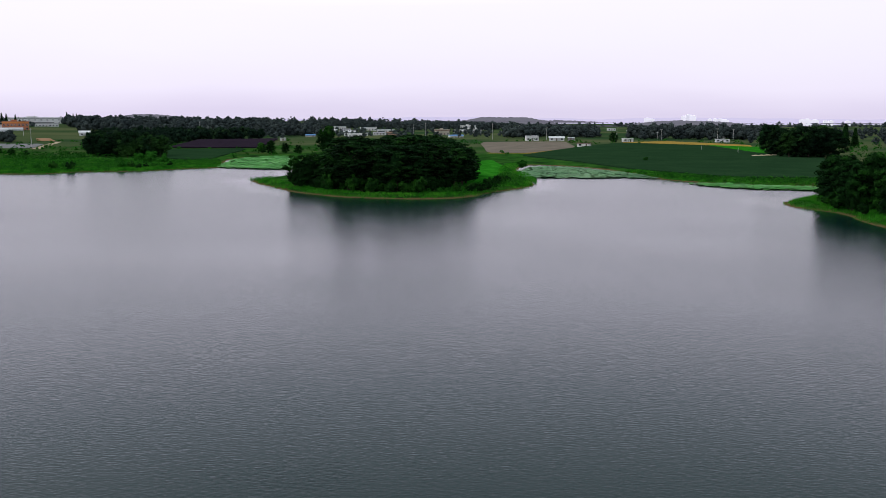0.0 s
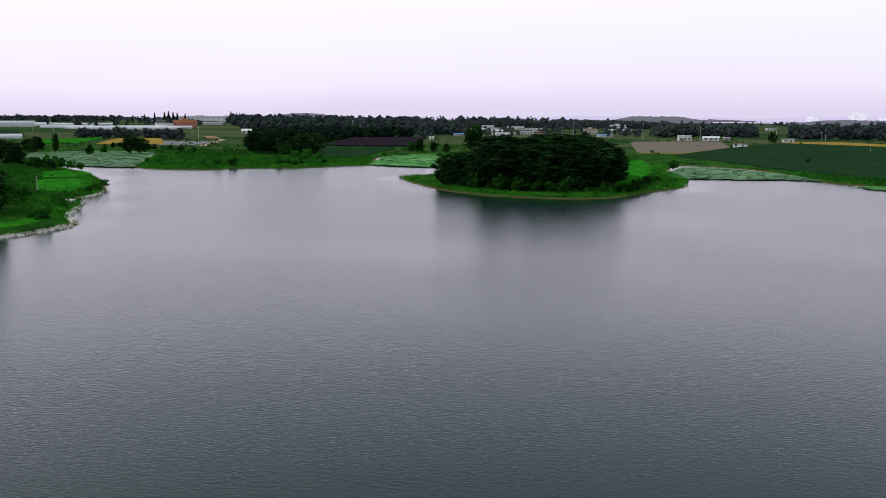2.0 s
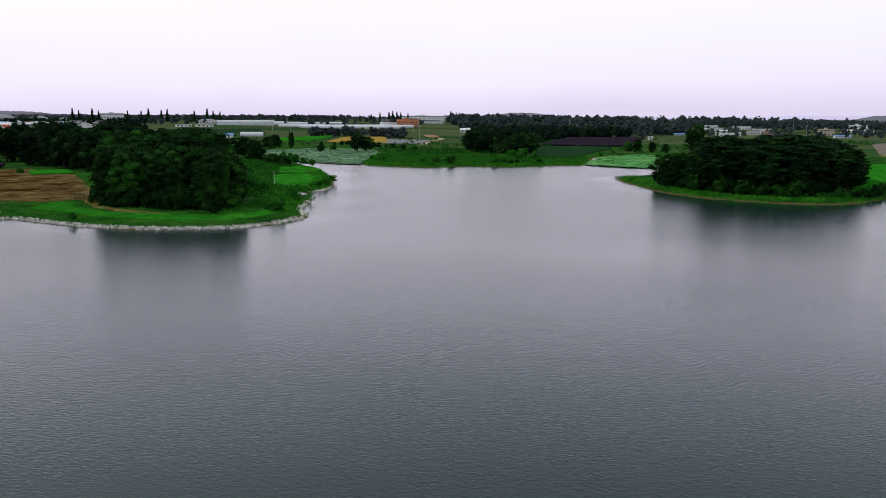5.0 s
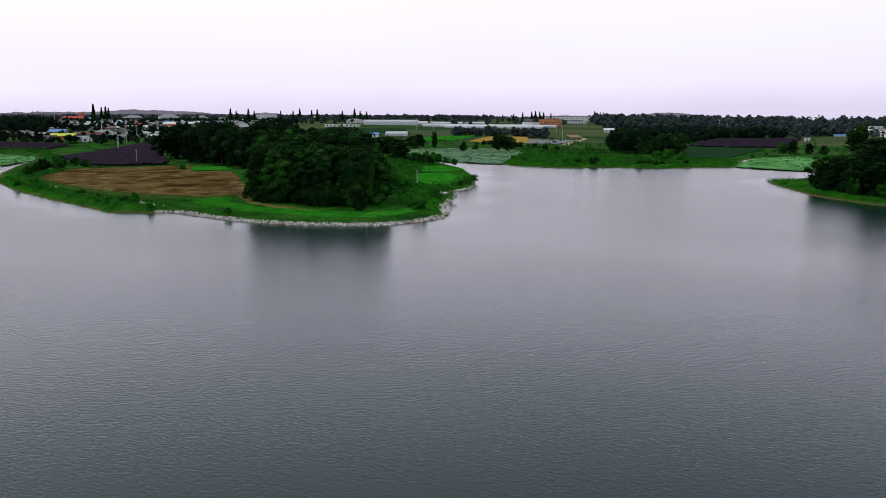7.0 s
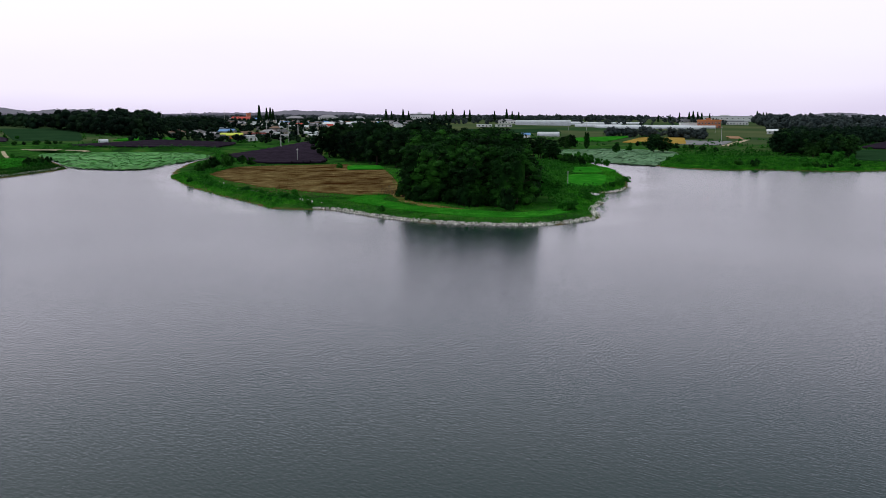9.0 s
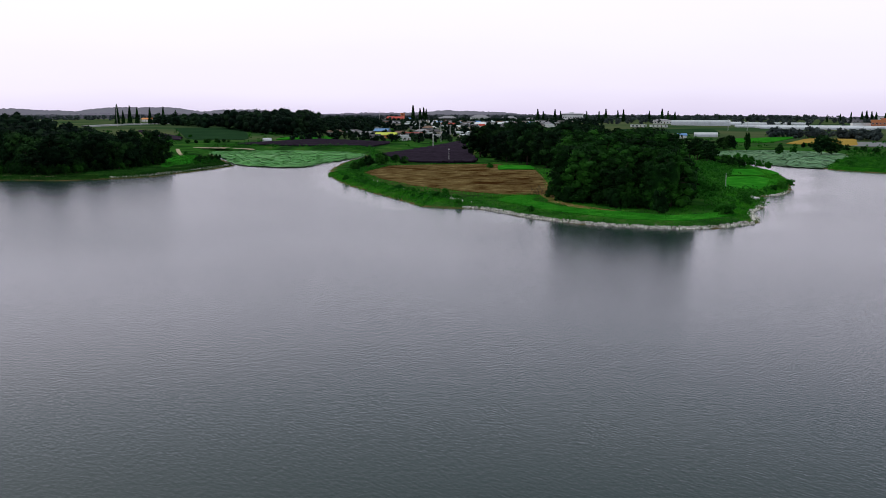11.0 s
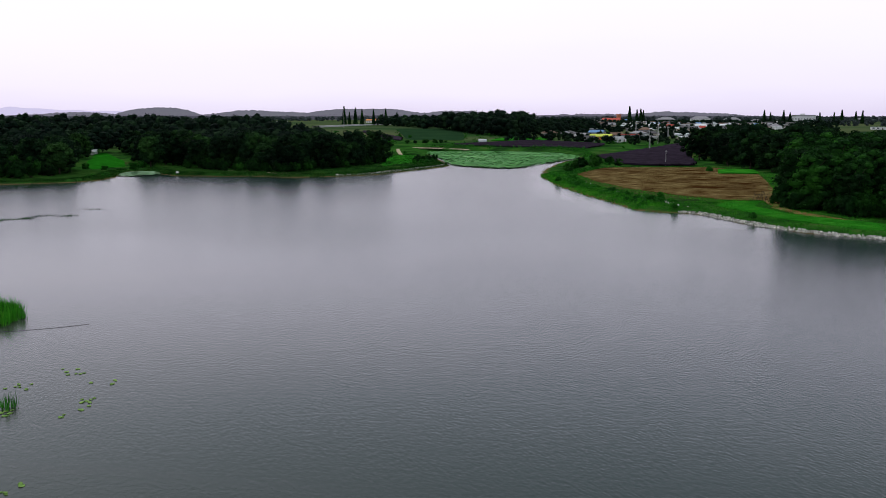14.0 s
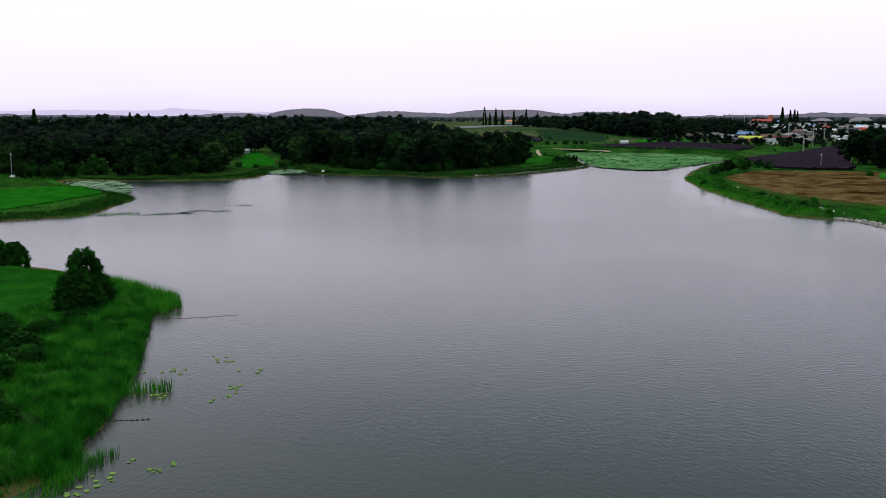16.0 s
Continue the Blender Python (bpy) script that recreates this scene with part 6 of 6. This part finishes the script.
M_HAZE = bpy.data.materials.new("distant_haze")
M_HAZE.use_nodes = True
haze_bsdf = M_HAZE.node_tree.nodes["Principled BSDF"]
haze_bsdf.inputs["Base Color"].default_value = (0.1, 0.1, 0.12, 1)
# the mountains' haze is an even lavender emission, not scattered light
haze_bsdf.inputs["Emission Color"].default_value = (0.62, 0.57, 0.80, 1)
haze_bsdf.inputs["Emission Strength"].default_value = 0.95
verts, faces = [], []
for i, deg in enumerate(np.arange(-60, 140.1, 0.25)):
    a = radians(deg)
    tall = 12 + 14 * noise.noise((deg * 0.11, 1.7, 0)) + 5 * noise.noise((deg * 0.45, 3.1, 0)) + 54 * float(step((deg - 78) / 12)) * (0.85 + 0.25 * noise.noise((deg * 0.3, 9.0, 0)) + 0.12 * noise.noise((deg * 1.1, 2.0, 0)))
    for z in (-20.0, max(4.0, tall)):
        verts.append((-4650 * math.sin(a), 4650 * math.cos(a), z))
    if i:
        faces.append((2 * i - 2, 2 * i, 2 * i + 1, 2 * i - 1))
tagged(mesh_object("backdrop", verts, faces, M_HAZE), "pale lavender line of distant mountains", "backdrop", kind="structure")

M_TOWER = material("hazy_white_tower", [(0.7, 0.69, 0.72), (0.75, 0.74, 0.77)], 0.02, 0.9, spec=0.0)
tower_bsdf = M_TOWER.node_tree.nodes["Principled BSDF"]
# haze over the towers put in as a pale glow of their walls
tower_bsdf.inputs["Emission Color"].default_value = (0.8, 0.76, 0.92, 1)
tower_bsdf.inputs["Emission Strength"].default_value = 0.45
tower_rng = np.random.default_rng(81)
for bearing, top in ((-15.2, 26), (-15.5, 30), (-15.8, 27), (-16.8, 19), (-17.1, 20), (-17.4, 19), (-17.7, 17), (-13.0, 20), (-13.3, 18), (-22.1, 18), (-22.4, 19), (-22.8, 17), (-23.4, 15), (-23.7, 15), (-24.6, 14)):
    a = radians(bearing)
    bx, by = -4350 * math.sin(a), 4350 * math.cos(a)
    block = tagged(new("apartment_tower"), "distant white apartment tower in the haze", "building", "distant apartment towers")
    block.matrix_basis = pose(bx, by, float(land(bx, by)) - 0.5, 0, 0, bearing + tower_rng.uniform(-20, 20))
    tw = tower_rng.uniform(9, 18)
    top *= 1.85
    mesh_object("wall", *box(-tw, tw, -6, 6, 0, top), M_TOWER, block)
    mesh_object("roof", *box(-tw * 0.4, tw * 0.4, -3, 3, top, top + 2.5), M_TOWER, block)


# ---------------------------------------------------------------- small things on the water and banks
def lily_pads(x, y, n, reach, seed):
    """A cluster of floating pads, each a notched disc."""
    rng = np.random.default_rng(seed)
    root = tagged(new("lily_pads"), "cluster of pale yellow-green floating lily pads", "water plant", "lily pads")
    root.location = (x, y, 0.02)
    for _ in range(n):
        r = rng.uniform(0.09, 0.19)
        t0 = rng.uniform(0, 6.28)
        cx, cy = rng.normal(scale=reach, size=2)
        v = [(cx, cy, 0.012)] + [(cx + r * math.cos(t0 + t), cy + r * math.sin(t0 + t), 0.02 + 0.02 * math.sin(3 * t)) for t in np.linspace(0.2, 6.08, 11)]
        v += [(p[0], p[1], p[2] - 0.025) for p in v]
        f = [(0, i, i + 1) for i in range(1, 11)] + [(12, 13 + i, 12 + i) for i in range(1, 11)] + [(i, 12 + i, 13 + i, i + 1) for i in range(1, 11)]
        mesh_object("pad", v, f, M_PAD, root)


M_PAD = material("lily_pad", [(0.09, 0.20, 0.03), (0.19, 0.31, 0.06)], 2.0, 0.6, vary=0.3, spec=0.08)
for k, (x, y, n, reach) in enumerate(((-71, -4, 9, 0.8), (-73, 0, 7, 1.0), (-66, -7, 7, 0.4), (-65.5, -5, 8, 0.6), (-64, -4, 7, 0.5), (-65, 1, 9, 0.6), (-69, 2.5, 5, 0.6), (-50.3, -3.8, 6, 0.3), (-51, -3, 4, 0.3), (-48, -8, 5, 0.35), (-49, -7, 5, 0.35), (-50, -6.5, 4, 0.4), (-63, 0, 4, 0.5), (-52, -5, 2, 0.3))):
    lily_pads(x, y, n, reach, 90 + k)


def float_line(a, b, n, label, bead=0.06):
    """A sagging rope on the water with dark floats along it."""
    a, b = Vector((*a, 0.02)), Vector((*b, 0.02))
    root = tagged(new("float_line"), label, "float line", "float lines")
    root.location = a
    d = b - a
    at = lambda s: d * s + Vector((d.y, -d.x, 0)).normalized() * (0.35 * math.sin(math.pi * s))
    mesh_object("rope", *join([tube(at(i / 12), at((i + 1) / 12), 0.012, 0.012, 5) for i in range(12)]), M_SHADE, root)
    for i in range(n):
        c = at((i + 0.5) / n)
        bm = bmesh.new()
        bmesh.ops.create_icosphere(bm, subdivisions=2, radius=bead, matrix=Matrix.Translation(c) @ Matrix.Diagonal((1.3, 1.3, 0.8, 1)))
        me = bpy.data.meshes.new("float")
        bm.to_mesh(me)
        bm.free()
        me.materials.append(M_SHADE)
        new("float", me).parent = root


float_line((-60.5, -8.2), (-59.3, -4.6), 11, "dark floats on a rope at the near bank")
float_line((-90, -6), (-90, 2), 16, "thin dark float line beyond the reeds", 0.03)


def floating_weed(x, y, n, reach, seed):
    rng = np.random.default_rng(seed)
    q = np.column_stack([x + rng.normal(scale=reach[0], size=n), y + rng.normal(scale=reach[1], size=n), np.zeros(n)])
    blades("floating_weed", q, 0.35, 0.25, 6, "dark clump of weed floating in the shallows", "water plants", M_LEAF, 0.9)


for k, (x, y, n, reach) in enumerate(((-190, -10, 30, (0.6, 2.2)), (-191, -6, 24, (0.8, 0.8)), (-195, -3, 16, (0.6, 1.0)), (-193, 1, 14, (0.5, 1.0)), (-205, 6, 10, (0.4, 1.6)), (-150, 190, 14, (2, 0.8)))):
    floating_weed(x, y, n, reach, 120 + k)


def heap(name, x, y, size, mat, label, category):
    """A rumpled low heap."""
    bm = bmesh.new()
    bmesh.ops.create_icosphere(bm, subdivisions=3, radius=1)
    for v in bm.verts:
        v.co *= 1 + 0.25 * noise.noise(v.co * 1.7 + Vector((x, y, 0)))
        v.co = Vector((v.co.x * size[0], v.co.y * size[1], max(-0.1, v.co.z) * size[2]))
    me = bpy.data.meshes.new(name)
    bm.to_mesh(me)
    bm.free()
    me.materials.append(mat)
    ob = tagged(new(name, me), label, category)
    ob.location = (x, y, float(land(x, y)) + 0.05)
    return ob


for x, y in ((151, 425), (155, 427), (159, 430), (163, 433)):
    heap("straw_heap", x, y, (2.2, 1.6, 0.9), M_SAND, "pale covered straw heap at the field's end", "heap")
heap("white_tarp", -309, -62, (2.6, 1.4, 0.9), PAINTS["WHITE"], "rumpled white tarpaulin beside the wood", "tarpaulin")
heap("white_tarp", -313, 38, (0.9, 0.5, 0.6), PAINTS["WHITE"], "small white tarpaulin near the water", "tarpaulin")
heap("white_board", -117, 182, (1.3, 0.5, 0.4), PAINTS["WHITE"], "white sheet lying in the weeds", "sheet")


def bean_poles(x, y, n, label):
    """A row of dark crossed stakes tied at the top."""
    root = tagged(new("bean_poles"), label, "plant stakes")
    root.location = (x, y, float(land(x, y)))
    rng = np.random.default_rng(n)
    for i in range(n):
        for s in (-1, 1):
            lean, tall = rng.normal(scale=0.35), rng.uniform(1.3, 2.5)
            mesh_object("stake", *tube((i * 0.9, s * 0.7, -0.1), (i * 0.9 + 0.2 * s + lean, -s * 0.25, tall), 0.05, 0.04, 6), M_BARK, root)
    mesh_object("rail", *tube((-0.2, 0, 1.5), (n * 0.9 - 0.8, 0, 1.7), 0.035, 0.035, 6), M_BARK, root)


bean_poles(-155, 147, 5, "dark crossed bean stakes at the dry field's end")
building(-316, 778, 9, 7, 4.6, 20, "gable", "WHITE", "PALE")
